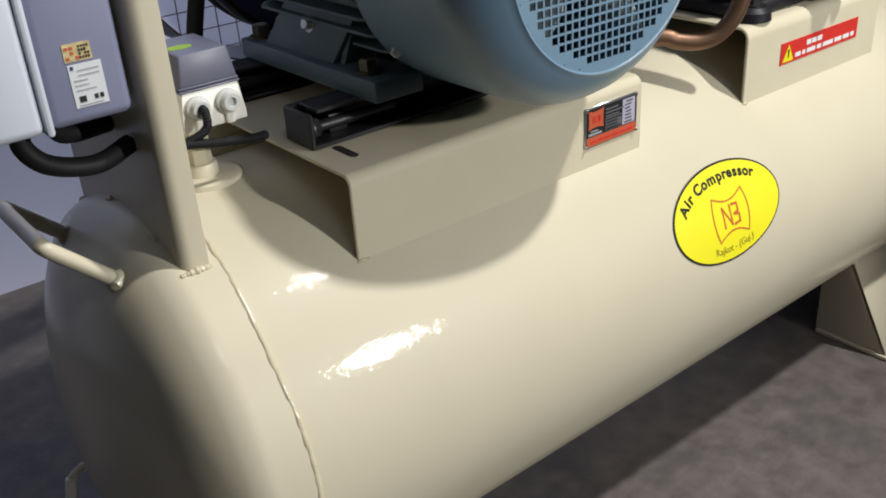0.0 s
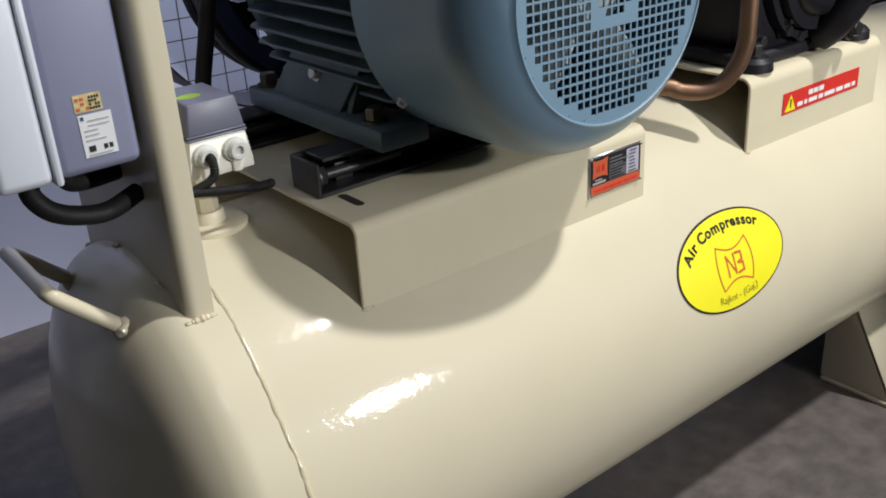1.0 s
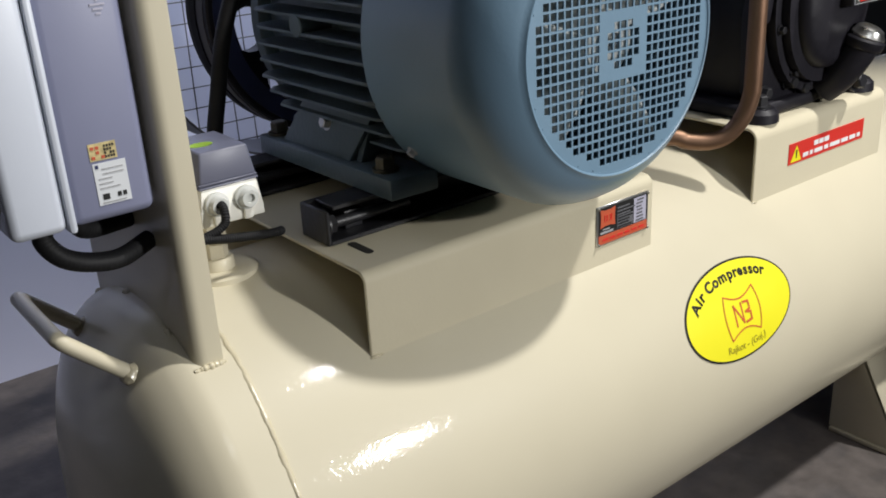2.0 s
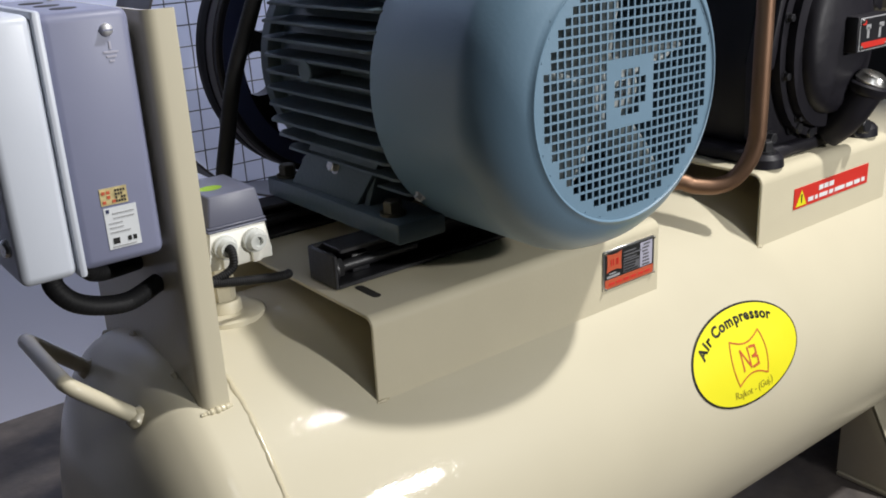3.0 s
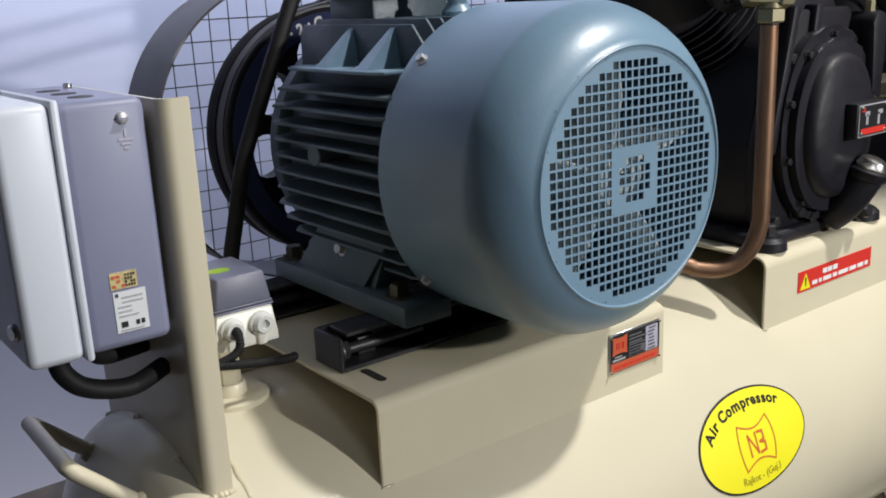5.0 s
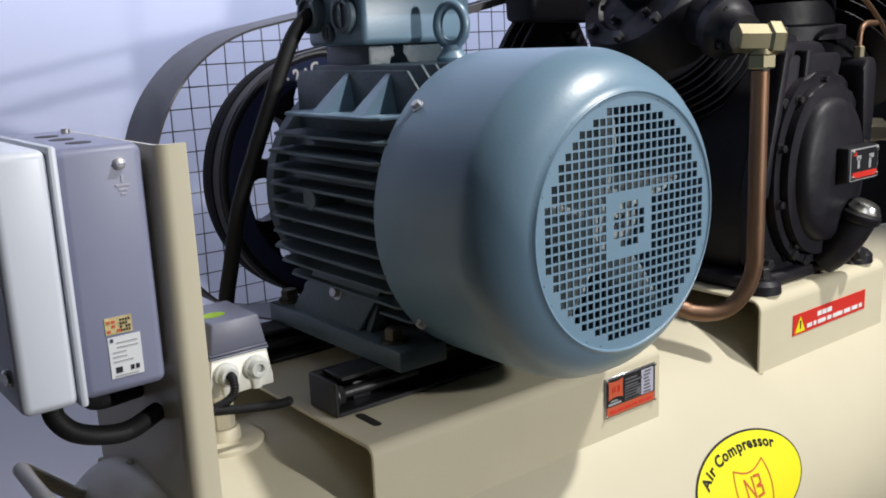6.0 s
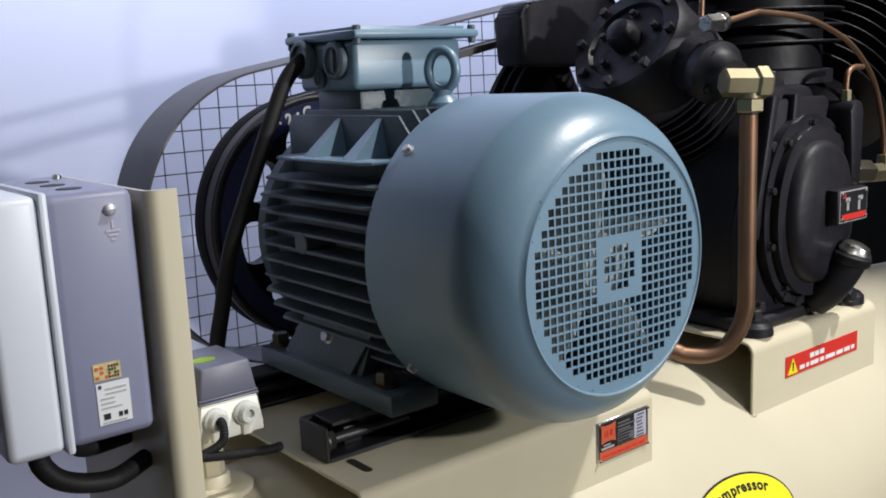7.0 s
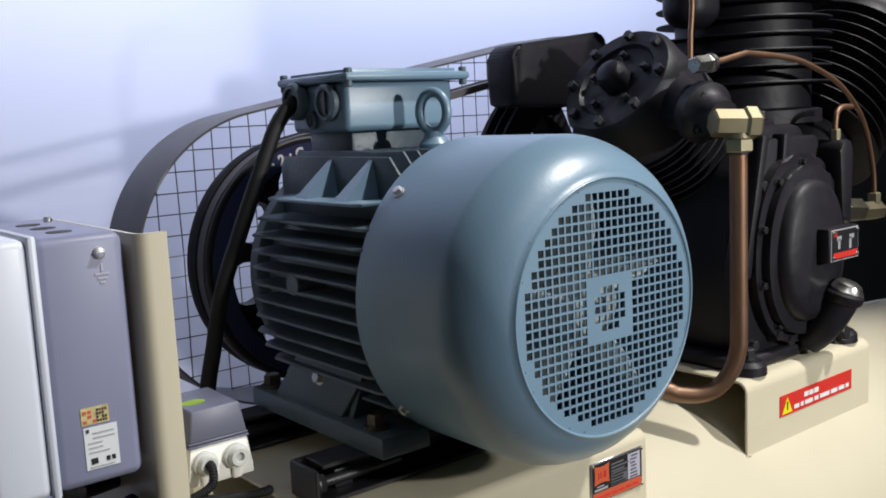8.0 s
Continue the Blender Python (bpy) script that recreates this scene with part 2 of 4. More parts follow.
# ---------- the hall ----------
def room():
    def slab(name, x0, x1, y0, y1, z0, z1, mat, label, cat):
        ob = part(name, box(x0, x1, y0, y1, z0, z1), mat, None, label, kind="structure")
        ob["category"] = cat
        return ob
    slab("floor", -4.2, 5.2, -7.0, 1.3, -0.1, 0.0, CONCRETE, "worn dark grey-brown concrete floor with stains", "floor")
    slab("wall_north", -4.2, 2.30, 1.12, 1.3, 0.0, 6.5, WALLWHITE, "plain bluish white wall panel behind the machine", "wall")
    # Dark slab in place of the unlit open hall: its darkness is paint.
    slab("wall_northeast", 2.30, 5.2, 1.16, 1.3, 0.0, 6.5, DARKWALL, "dark slab standing for the unlit open hall beside the white panel", "wall")
    # Unseen walls and ceiling, added to set how much light bounces back.
    slab("wall_south", -4.2, 5.2, -7.2, -7.0, 0.0, 6.5, HALLWALL, "unseen grey wall, toned to limit bounce light", "wall")
    slab("wall_west", -4.4, -4.2, -7.0, 1.3, 0.0, 6.5, DARKWALL, "unseen dark wall, added to hold back bounce light", "wall")
    slab("wall_east", 5.2, 5.4, -7.0, 1.3, 0.0, 6.5, HALLWALL, "unseen grey wall, toned to limit bounce light", "wall")
    slab("ceiling", -4.2, 5.2, -7.0, 1.3, 6.5, 6.6, CEILING, "unseen dark ceiling, toned to limit bounce light", "ceiling")


room()

# ---------- air receiver ----------
TY, TZ, TR = -0.083, 0.370, 0.2535
SEAM_L, SEAM_R, DOME, BULGE = -0.127, 1.42, 0.098, 1.95
TAN_L, TAN_R = -0.162, 1.45  # where the dished ends begin


def shell_radius(x):
    d = max(0.0, TAN_L - x) / DOME
    return TR * max(0.0, 1 - d ** BULGE) ** (1 / BULGE)


def crest(y, x=0.3):
    """The shell's height at y."""
    return TZ + math.sqrt(shell_radius(x) ** 2 - (y - TY) ** 2)


def dome_x(y, z, lift=0.0):
    """Where the left dished end lies at (y, z)."""
    u = math.hypot(y - TY, z - TZ) / TR
    return TAN_L - (DOME + lift) * (1 - u ** BULGE) ** (1 / BULGE)


def on_tank(x, s, lift=0.0):
    """A place on the shell: x along it, s metres of arc up from the front's mid height."""
    a = s / TR
    return Vector((x, TY - (TR + lift) * math.cos(a), TZ + (TR + lift) * math.sin(a)))


def build_tank():
    tank = thing("air_receiver", (0.6, 0, 0), "long cream enamelled horizontal air receiver tank on short legs", "air tank")
    dish = [(DOME * (1 - (k / 24) ** BULGE) ** (1 / BULGE), TR * k / 24) for k in range(24)] + [(DOME * (1 - f ** BULGE) ** (1 / BULGE), TR * f) for f in (0.972, 0.985, 0.994, 0.998)]
    dish.sort(key=lambda q: q[1])
    prof = [(TAN_L - d, r) for d, r in dish] + [(TAN_L, TR), (0.2, TR), (0.6, TR), (1.0, TR), (TAN_R, TR)] + [(TAN_R + d, r) for d, r in dish[::-1]]
    shell = part("shell", lathe(prof, (0, TY, TZ), (1, 0, 0), 128), CREAM, tank, "glossy cream enamelled steel shell", 60)
    # the welded seam rings, uneven along their length
    for x in (SEAM_L, SEAM_R):
        rnd = random.Random(3)
        bm, seg, rings = bmesh.new(), 240, []
        for k in range(seg):
            a = 2 * math.pi * k / seg
            w = 0.0040 + rnd.uniform(-0.0010, 0.0010)
            h = (0.0006 + 0.0008 * max(0.0, math.sin(a))) + rnd.uniform(-0.0004, 0.0007)
            xo = x + 0.0018 * math.sin(7 * a) + rnd.uniform(-0.0006, 0.0006)
            rings.append([bm.verts.new((xo + dx * w, TY + (TR + dr) * math.cos(a), TZ + (TR + dr) * math.sin(a))) for dx, dr in ((-1, -0.003), (-0.55, h * 0.8), (0, h), (0.55, h * 0.8), (1, -0.003))])
        for k in range(seg):
            p, q = rings[k], rings[(k + 1) % seg]
            for i in range(4):
                bm.faces.new((p[i], p[i + 1], q[i + 1], q[i]))
        part("weld_seam", bm, WELD, tank, "uneven glossy painted weld bead", 70)
    # lifting handle on the dished end
    pts = [(-0.195, -0.150, 0.573), (-0.2067, -0.1506, 0.583), (-0.250, -0.149, 0.624), (-0.2595, -0.143, 0.633), (-0.2605, -0.130, 0.634), (-0.2605, -0.036, 0.634), (-0.2595, -0.023, 0.633), (-0.250, -0.017, 0.624), (-0.2067, -0.0154, 0.583), (-0.195, -0.016, 0.573)]
    handle = part("lifting_handle", tube(smooth_path(pts, 5), 0.0075, 14), CREAM, tank, "bent round bar handle painted cream")
    for p in ((-0.2045, -0.1506, 0.581), (-0.2045, -0.0154, 0.581)):
        bm = bmesh.new()
        bmesh.ops.create_icosphere(bm, subdivisions=3, radius=0.0125)
        for v in bm.verts:
            v.co = Vector(p) + v.co * (1 + 0.18 * noise.noise(v.co * 160)) * 0.9
        part("weld_bead", bm, WELD, handle)
    # drain stub low on the dished end
    xs = dome_x(0.02, 0.285)
    stub = part("drain_stub", tube(smooth_path([(xs + 0.01, 0.02, 0.285), (xs - 0.014, 0.018, 0.277), (xs - 0.022, 0.017, 0.270)], 5), 0.0048, 12), CREAM, tank, "short painted drain pipe stub")
    part("stub_cap", rod((xs - 0.020, 0.017, 0.274), (xs - 0.027, 0.016, 0.246), 0.0065, 12, 0.0015), IVORY, stub)
    # legs: bent plate with a foot flange
    for x in (-0.06, 1.0):
        for s in (-1, 1):
            f = lambda q: TY + s * (q + TY)
            leg = part("leg", prism([(f(0.185), 0.12), (f(0.236), 0.172), (f(0.322), 0.008), (f(0.185), 0.008)], along_x, x + 0.016, x + 0.022, None, 0.001), CREAM, tank, "bent steel leg painted cream")
            part("leg_flange", prism([(f(0.231), 0.165), (f(0.237), 0.168), (f(0.326), 0.004), (f(0.319), 0.004)], along_x, x + 0.016, x + 0.17, None, 0.001), CREAM, leg)
            part("foot_plate", box(x + 0.01, x + 0.17, min(f(0.188), f(0.328)), max(f(0.188), f(0.328)), 0.0, 0.008, 0.002), CREAM, leg)
    return tank


TANK = build_tank()

def bent_channel(name, x0, x1, top, yf, yb, label, rounded=0.012, thick=0.004):
    """A sheet bent over the tank: a top and two cheeks that end on the shell, with rounded sheet edges."""
    lf, lb = crest(yf) - 0.004, crest(yb) - 0.004
    r = rounded
    outer = [(yf, lf)] + arc(yf + r, top - r, r, 180, 90, 8) + arc(yb - r, top - r, r, 90, 0, 8) + [(yb, lb)]
    inner = [(yb - thick, lb)] + arc(yb - r, top - r, r - thick, 0, 90, 8) + arc(yf + r, top - r, r - thick, 90, 180, 8) + [(yf + thick, lf)]
    bm = bmesh.new()
    ring = outer + inner
    n, m, e = len(ring), len(outer), 0.001
    rows = []
    for x, g in ((x0, e), (x0 + e, 0.0), (x1 - e, 0.0), (x1, e)):
        row = []
        for k, (a, b) in enumerate(ring):
            oa, ob = ring[n - 1 - k]
            w = g / thick
            row.append(bm.verts.new((x, a + (oa - a) * w, b + (ob - b) * w)))
        rows.append(row)
    for lo, hi in zip(rows, rows[1:]):
        for k in range(n):
            bm.faces.new((lo[k], lo[(k + 1) % n], hi[(k + 1) % n], hi[k]))
    for k in range(m - 1):
        for side in (rows[0], rows[-1]):
            bm.faces.new((side[k], side[k + 1], side[n - 2 - k], side[n - 1 - k]))
    return part(name, bm, MATTCREAM, TANK, label, 30)


BRK = bent_channel("motor_bracket", -0.004, 0.412, 0.65, -0.25, 0.10, "bent cream sheet bracket carrying the motor")
PED = bent_channel("pump_pedestal", 0.620, 0.945, 0.662, -0.25, 0.145, "bent cream sheet pedestal carrying the pump", 0.016)
# oblong adjusting slots in the bracket's top: dark inlays paint in their shade
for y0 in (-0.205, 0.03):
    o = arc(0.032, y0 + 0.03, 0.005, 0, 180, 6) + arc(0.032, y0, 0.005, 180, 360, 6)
    part("slot", prism(o, along_z, 0.6485, 0.6504), SHADE_INK, BRK, "oblong adjusting slot, its shade painted as a dark inlay")


def bead_along(points, r, name, parent, wild=0.35, seed=0.0):
    """A chain of merged lumps: painted weld along points, thinner towards both ends."""
    bm, rnd = bmesh.new(), random.Random(round(seed * 1000))
    n = len(points)
    for k, q in enumerate(points):
        taper = 0.45 + 0.55 * math.sin(math.pi * (k + 0.5) / n)
        own = bmesh.new()
        bmesh.ops.create_icosphere(own, subdivisions=2, radius=r * taper * rnd.uniform(1 - wild, 1 + wild))
        for v in own.verts:
            v.co += Vector(q)
        join(bm, own)
    return part(name, bm, WELD, parent, "", 70)


# short weld runs at the foot of each cheek
for x0, x1, par in ((-0.005, 0.008, BRK), (0.619, 0.630, PED)):
    bead_along([(x0 + (x1 - x0) * k / 8, -0.2505, crest(-0.2505) + 0.0005) for k in range(9)], 0.0017, "weld_run", par, 0.4, x0)
# unseen end plates, added to keep light out of each channel's far end
for x, yf, yb, top, par in ((0.400, -0.244, 0.094, 0.645, BRK), (0.932, -0.244, 0.139, 0.657, PED)):
    low = [yb + (yf - yb) * k / 20 for k in range(21)]
    part("end_plate", prism([(yf, top), (yb, top)] + [(y, crest(y) - 0.003) for y in low], along_x, x, x + 0.004), MATTCREAM, par)


def build_post():
    """The folded upright that carries the starter box."""
    x0, x1, yf, yb, top = -0.1635, -0.137, -0.206, 0.043, 0.948
    r, th = 0.012, 0.004
    outline = [(x1, yf)] + arc(x0 + r, yf + r, r, 270, 180, 6) + [(x0, yb), (x0 + th, yb)] + arc(x0 + r, yf + r, r - th, 180, 270, 6) + [(x1, yf + th)]
    bm = bmesh.new()
    lo, hi = [], []
    for x, y in outline:
        rr = shell_radius(x)
        lo.append(bm.verts.new((x, y, TZ + math.sqrt(rr ** 2 - (y - TY) ** 2) - 0.003)))
        hi.append(bm.verts.new((x, y, top)))
    n = len(lo)
    for k in range(n):
        bm.faces.new((lo[k], lo[(k + 1) % n], hi[(k + 1) % n], hi[k]))
    bm.faces.new(hi)
    # follow the shell under the long web
    edges = [e for e in bm.edges if abs(e.verts[0].co.y - e.verts[1].co.y) > 0.1 and e.verts[0].co.z < 0.8]
    cut = bmesh.ops.subdivide_edges(bm, edges=edges, cuts=8)
    for v in cut["geom_inner"]:
        if isinstance(v, bmesh.types.BMVert):
            rr = shell_radius(v.co.x)
            v.co.z = TZ + math.sqrt(rr ** 2 - (v.co.y - TY) ** 2) - 0.003
    post = part("starter_post", bm, CREAM, TANK, "folded cream sheet upright welded to the tank", 30)
    bead_along([(-0.165 + 0.0015 * k, -0.2072, crest(-0.2072, -0.163)) for k in range(20)], 0.0030, "weld_bead", post, 0.4)
    for y in (-0.16, -0.06, 0.035):
        bead_along([(-0.1665, y + 0.002 * k, crest(y + 0.002 * k, -0.1665)) for k in range(5)], 0.0032, "weld_bead", post, 0.4, y)


build_post()

# fitting for the pressure switch: pad, collar, hexagon
SX, SY = -0.074, -0.075
SN = Vector((0, SY - TY, math.sqrt(TR ** 2 - (SY - TY) ** 2))).normalized()
pad = part("switch_socket", lathe([(-0.006, 0), (-0.006, 0.042), (0.002, 0.042), (0.0035, 0.040), (0.0035, 0.0185), (0.014, 0.018), (0.016, 0.0165), (0.016, 0)], (SX, SY, crest(SY)), SN, 40), CREAM, TANK, "round cream weld-on pipe socket")
part("hex_nipple", rod((SX, SY, crest(SY) + 0.014), (SX, SY, 0.684), 0.0135, 6, 0.001), CREAM, pad, "hexagonal painted nipple")


# ---------- stickers and plates on the tank ----------
def oval_sticker():
    cx, cs, a, b = 0.5067, 0.0968, 0.1070, 0.0640
    lift = 0.0012

    def sheet(a, b, lift, mat, name, parent, label=""):
        bm, rings, nr, seg = bmesh.new(), [], 7, 72
        mid = bm.verts.new(on_tank(cx, cs, lift))
        for i in range(1, nr + 1):
            f = i / nr
            rings.append([bm.verts.new(on_tank(cx + a * f * math.cos(t), cs + b * f * math.sin(t), lift)) for t in (2 * math.pi * k / seg for k in range(seg))])
        for k in range(seg):
            j = (k + 1) % seg
            bm.faces.new((mid, rings[0][k], rings[0][j]))
            for p, q in zip(rings, rings[1:]):
                bm.faces.new((p[k], q[k], q[j], p[j]))
        return part(name, bm, mat, parent, label)
    sticker = sheet(a, b, 0.0008, INKBLACK, "oval_sticker", TANK, "yellow oval sticker with black rim and lettering")
    sheet(a - 0.0028, b - 0.0028, 0.0013, YELLOW, "yellow_field", sticker)
    # lettering on an arch
    text = "Air Compressor"
    widths = {"A": 1.25, "i": 0.5, "r": 0.72, " ": 0.55, "C": 1.2, "o": 0.98, "m": 1.5, "p": 1.0, "e": 0.92, "s": 0.78}
    total = sum(widths[c] for c in text)
    ra, rb, steps = 0.0850, 0.0405, 240
    track = [(ra * math.cos(radians(160 - 118 * k / steps)), rb * math.sin(radians(160 - 118 * k / steps))) for k in range(steps + 1)]
    run = [0.0]
    for (ax_, ay_), (bx_, by_) in zip(track, track[1:]):
        run.append(run[-1] + math.hypot(bx_ - ax_, by_ - ay_))
    pos = 0.0
    for c in text:
        f = (pos + widths[c] / 2) / total
        pos += widths[c]
        if c == " ":
            continue
        k = min(range(1, steps), key=lambda q: abs(run[q] - f * run[-1]))
        px, py = track[k]
        tx, ty = track[k + 1][0] - track[k - 1][0], track[k + 1][1] - track[k - 1][1]
        n = math.hypot(tx, ty)
        tx, ty = tx / n, ty / n
        bm = letters(c, 0.0190, lambda u, v: on_tank(cx + px + u * 1.1 * tx - v * ty, cs + py + u * 1.1 * ty + v * tx, 0.0018), bold=0.030)
        bmesh.ops.solidify(bm, geom=bm.faces[:], thickness=0.0004)
        part("letter", bm, INKBLACK, sticker)
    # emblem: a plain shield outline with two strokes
    def stroke(points, w, mat, name):
        bm = bmesh.new()
        for (x0, y0), (x1, y1) in zip(points, points[1:]):
            d = math.hypot(x1 - x0, y1 - y0)
            nx, ny = -(y1 - y0) / d * w / 2, (x1 - x0) / d * w / 2
            ex, ey = (x1 - x0) / d * w * 0.4, (y1 - y0) / d * w * 0.4
            bm.faces.new([bm.verts.new(on_tank(cx + 0.002 + u * 0.92, cs - 0.006 + v * 1.08, 0.0019)) for u, v in ((x0 - ex + nx, y0 - ey + ny), (x1 + ex + nx, y1 + ey + ny), (x1 + ex - nx, y1 + ey - ny), (x0 - ex - nx, y0 - ey - ny))])
        part(name, bm, mat, sticker)
    top = [(0.032 * k / 6, 0.0265 - 0.0085 * math.cos(math.pi / 2 * k / 6)) for k in range(-6, 7)]
    right = [(0.032 + 0.006 * (1 - abs(k / 5) ** 2), 0.026 - 0.026 * (k + 5) / 5) for k in range(-5, 6)]
    bottom = [(-x, -y) for x, y in top]
    left = [(-x, -y) for x, y in right]
    stroke(top + right + bottom + left + [top[0]], 0.0017, INKRED, "emblem_outline")
    stroke([(-0.017, -0.012), (-0.017, 0.012), (-0.001, -0.011), (-0.001, 0.012)], 0.003, INKRED, "emblem_stroke")
    stroke([(0.004, 0.012), (0.015, 0.011), (0.015, 0.002), (0.006, 0.0), (0.016, -0.002), (0.016, -0.011), (0.004, -0.012)], 0.003, INKRED, "emblem_stroke")
    bm = letters("Rajkot - (Guj.)", 0.0135, lambda u, v: on_tank(cx + u, cs - 0.051 + v + u * u * 1.6, 0.0018))
    part("place_line", bm, INKOLIVE, sticker, "small olive lettering")


oval_sticker()


def bars(rows, x0, z0, y, mat, parent, name="print_bar"):
    for u, v, w, h in rows:
        part(name, box(x0 + u, x0 + u + w, y - 0.0004, y, z0 + v, z0 + v + h), mat, parent)


def name_plate():
    p = part("rating_plate", box(0.313, 0.402, -0.2520, -0.2500, 0.585, 0.634, 0.0008, 1), SILVER, BRK, "black and orange printed rating plate with rivets")
    f = -0.2521
    part("plate_field", box(0.3155, 0.3995, f - 0.0004, f, 0.5985, 0.6315), INKBLACK, p)
    part("plate_band", box(0.3155, 0.3995, f - 0.0004, f, 0.587, 0.598), ORANGE, p, "orange printed band")
    shield = [(-0.0125, 0.0115), (-0.005, 0.0095), (0.005, 0.0095), (0.0125, 0.0115), (0.0118, 0.004), (0.0118, -0.004), (0.0125, -0.0115), (0.005, -0.0095), (-0.005, -0.0095), (-0.0125, -0.0115), (-0.0118, -0.004), (-0.0118, 0.004)]
    part("plate_emblem", prism([(0.3305 + u, 0.6185 + v) for u, v in shield], along_y, f - 0.0008, f - 0.0004), ORANGE, p)
    bars([(-0.006, -0.004, 0.0016, 0.008), (-0.0022, -0.004, 0.0016, 0.008), (0.0030, -0.004, 0.0016, 0.008), (0.0055, -0.004, 0.0012, 0.008)], 0.3305, 0.6185, f - 0.0008, RED, p)
    rnd = random.Random(8)
    bars([(0.0, 0.0158 + k * 0.0042, rnd.uniform(0.020, 0.031), 0.0017) for k in range(3)], 0.3465, 0.6005, f - 0.0004, DIMINK, p)
    part("plate_table", box(0.3465, 0.3745, f - 0.0006, f - 0.0003, 0.6000, 0.6150), DIMINK, p)
    bars([(0.001, k * 0.0036, rnd.uniform(0.018, 0.026), 0.0016) for k in range(4)], 0.3465, 0.6012, f - 0.0006, INKBLACK, p)
    part("plate_values", box(0.3755, 0.3970, f - 0.0006, f - 0.0003, 0.5995, 0.6300), LILAC, p)
    bars([(0.002 + rnd.uniform(0, 0.003), k * 0.0042, rnd.uniform(0.009, 0.015), 0.0019) for k in range(7)], 0.3765, 0.6010, f - 0.0006, DIMINK, p)
    bars([(0.0, 0, 0.022, 0.0026), (0.004, 0.0042, 0.012, 0.0014)], 0.318, 0.6000, f - 0.0004, GREYINK, p)
    bars([(0.004 + 0.0125 * k, 0.0035, 0.0095, 0.0030) for k in range(6)], 0.318, 0.587, f - 0.0004, RED, p)
    for x in (0.3155, 0.3995):
        for z in (0.5875, 0.6315):
            part("rivet", rod((x, -0.252, z), (x, -0.2545, z), 0.0019, 10, 0.0006), CHROME, p)


name_plate()


def warning_sticker():
    s = part("warning_sticker", box(0.697, 0.890, -0.2509, -0.2501, 0.5955, 0.6255), RED, PED, "red warning sticker with a yellow triangle")
    f = -0.2510
    part("triangle", prism([(0.702, 0.5985), (0.7275, 0.5985), (0.7148, 0.6215)], along_y, f - 0.0004, f), YELLOW, s)
    part("mark", prism([(0.7138, 0.603), (0.7158, 0.603), (0.7165, 0.615), (0.7131, 0.615)], along_y, f - 0.0008, f - 0.0004), INKBLACK, s)
    bars([(0.058, 0.0165, 0.011, 0.007), (0.071, 0.0165, 0.011, 0.007), (0.084, 0.0165, 0.012, 0.007)], 0.70, 0.5955, f, WHITEINK, s)
    x = 0.032
    for w in (0.013, 0.007, 0.021, 0.011, 0.026, 0.018, 0.016, 0.009):
        bars([(x, 0.005, w, 0.006)], 0.70, 0.5955, f, WHITEINK, s)
        x += w + 0.004


warning_sticker()


# ---------- slide rails under the motor ----------
def slide_rail(y0, y1):
    rail = thing("slide_rail", (0.22, (y0 + y1) / 2, 0.65), "black steel motor slide rail on the cream bracket", "slide rail", "motor slide rails")
    x0, x1, z0, z1, t = 0.012, 0.43, 0.6508, 0.688, 0.005
    part("web", box(x0, x1, y1 - t, y1, z0, z1, 0.001, 1), BLACKSTEEL, rail)
    part("bottom_flange", box(x0, x1, y0, y1 - t, z0, z0 + t, 0.001, 1), BLACKSTEEL, rail)
    part("top_flange", box(x0 + 0.012, x1, y0 + 0.012, y1 - t, z1 - t, z1, 0.001, 1), BLACKSTEEL, rail)
    for x in (x0, x1 - t):
        part("end_plate", box(x - 0.004, x + t - 0.004, y0, y1, z0, z1, 0.0015, 1), BLACKSTEEL, rail)
    screw = part("jack_screw", rod((x0 + 0.002, (y0 + y1) / 2 - 0.008, 0.668), (x0 + 0.11, (y0 + y1) / 2 - 0.008, 0.668), 0.006, 14), BLACKSTEEL, rail)
    part("screw_head", hexbolt((x0 + 0.003, (y0 + y1) / 2 - 0.008, 0.668), (1, 0, 0), 0.0105, 0.012), BLACKSTEEL, screw)
    part("slide_block", box(x0 + 0.03, x0 + 0.052, y0 + 0.02, y1 - t, z0 + t, 0.676, 0.0015), BLACKSTEEL, rail)
    return rail


slide_rail(-0.168, -0.116)
slide_rail(0.03, 0.082)

# ---------- electric motor ----------
MX, MZ = 0.226, 0.844


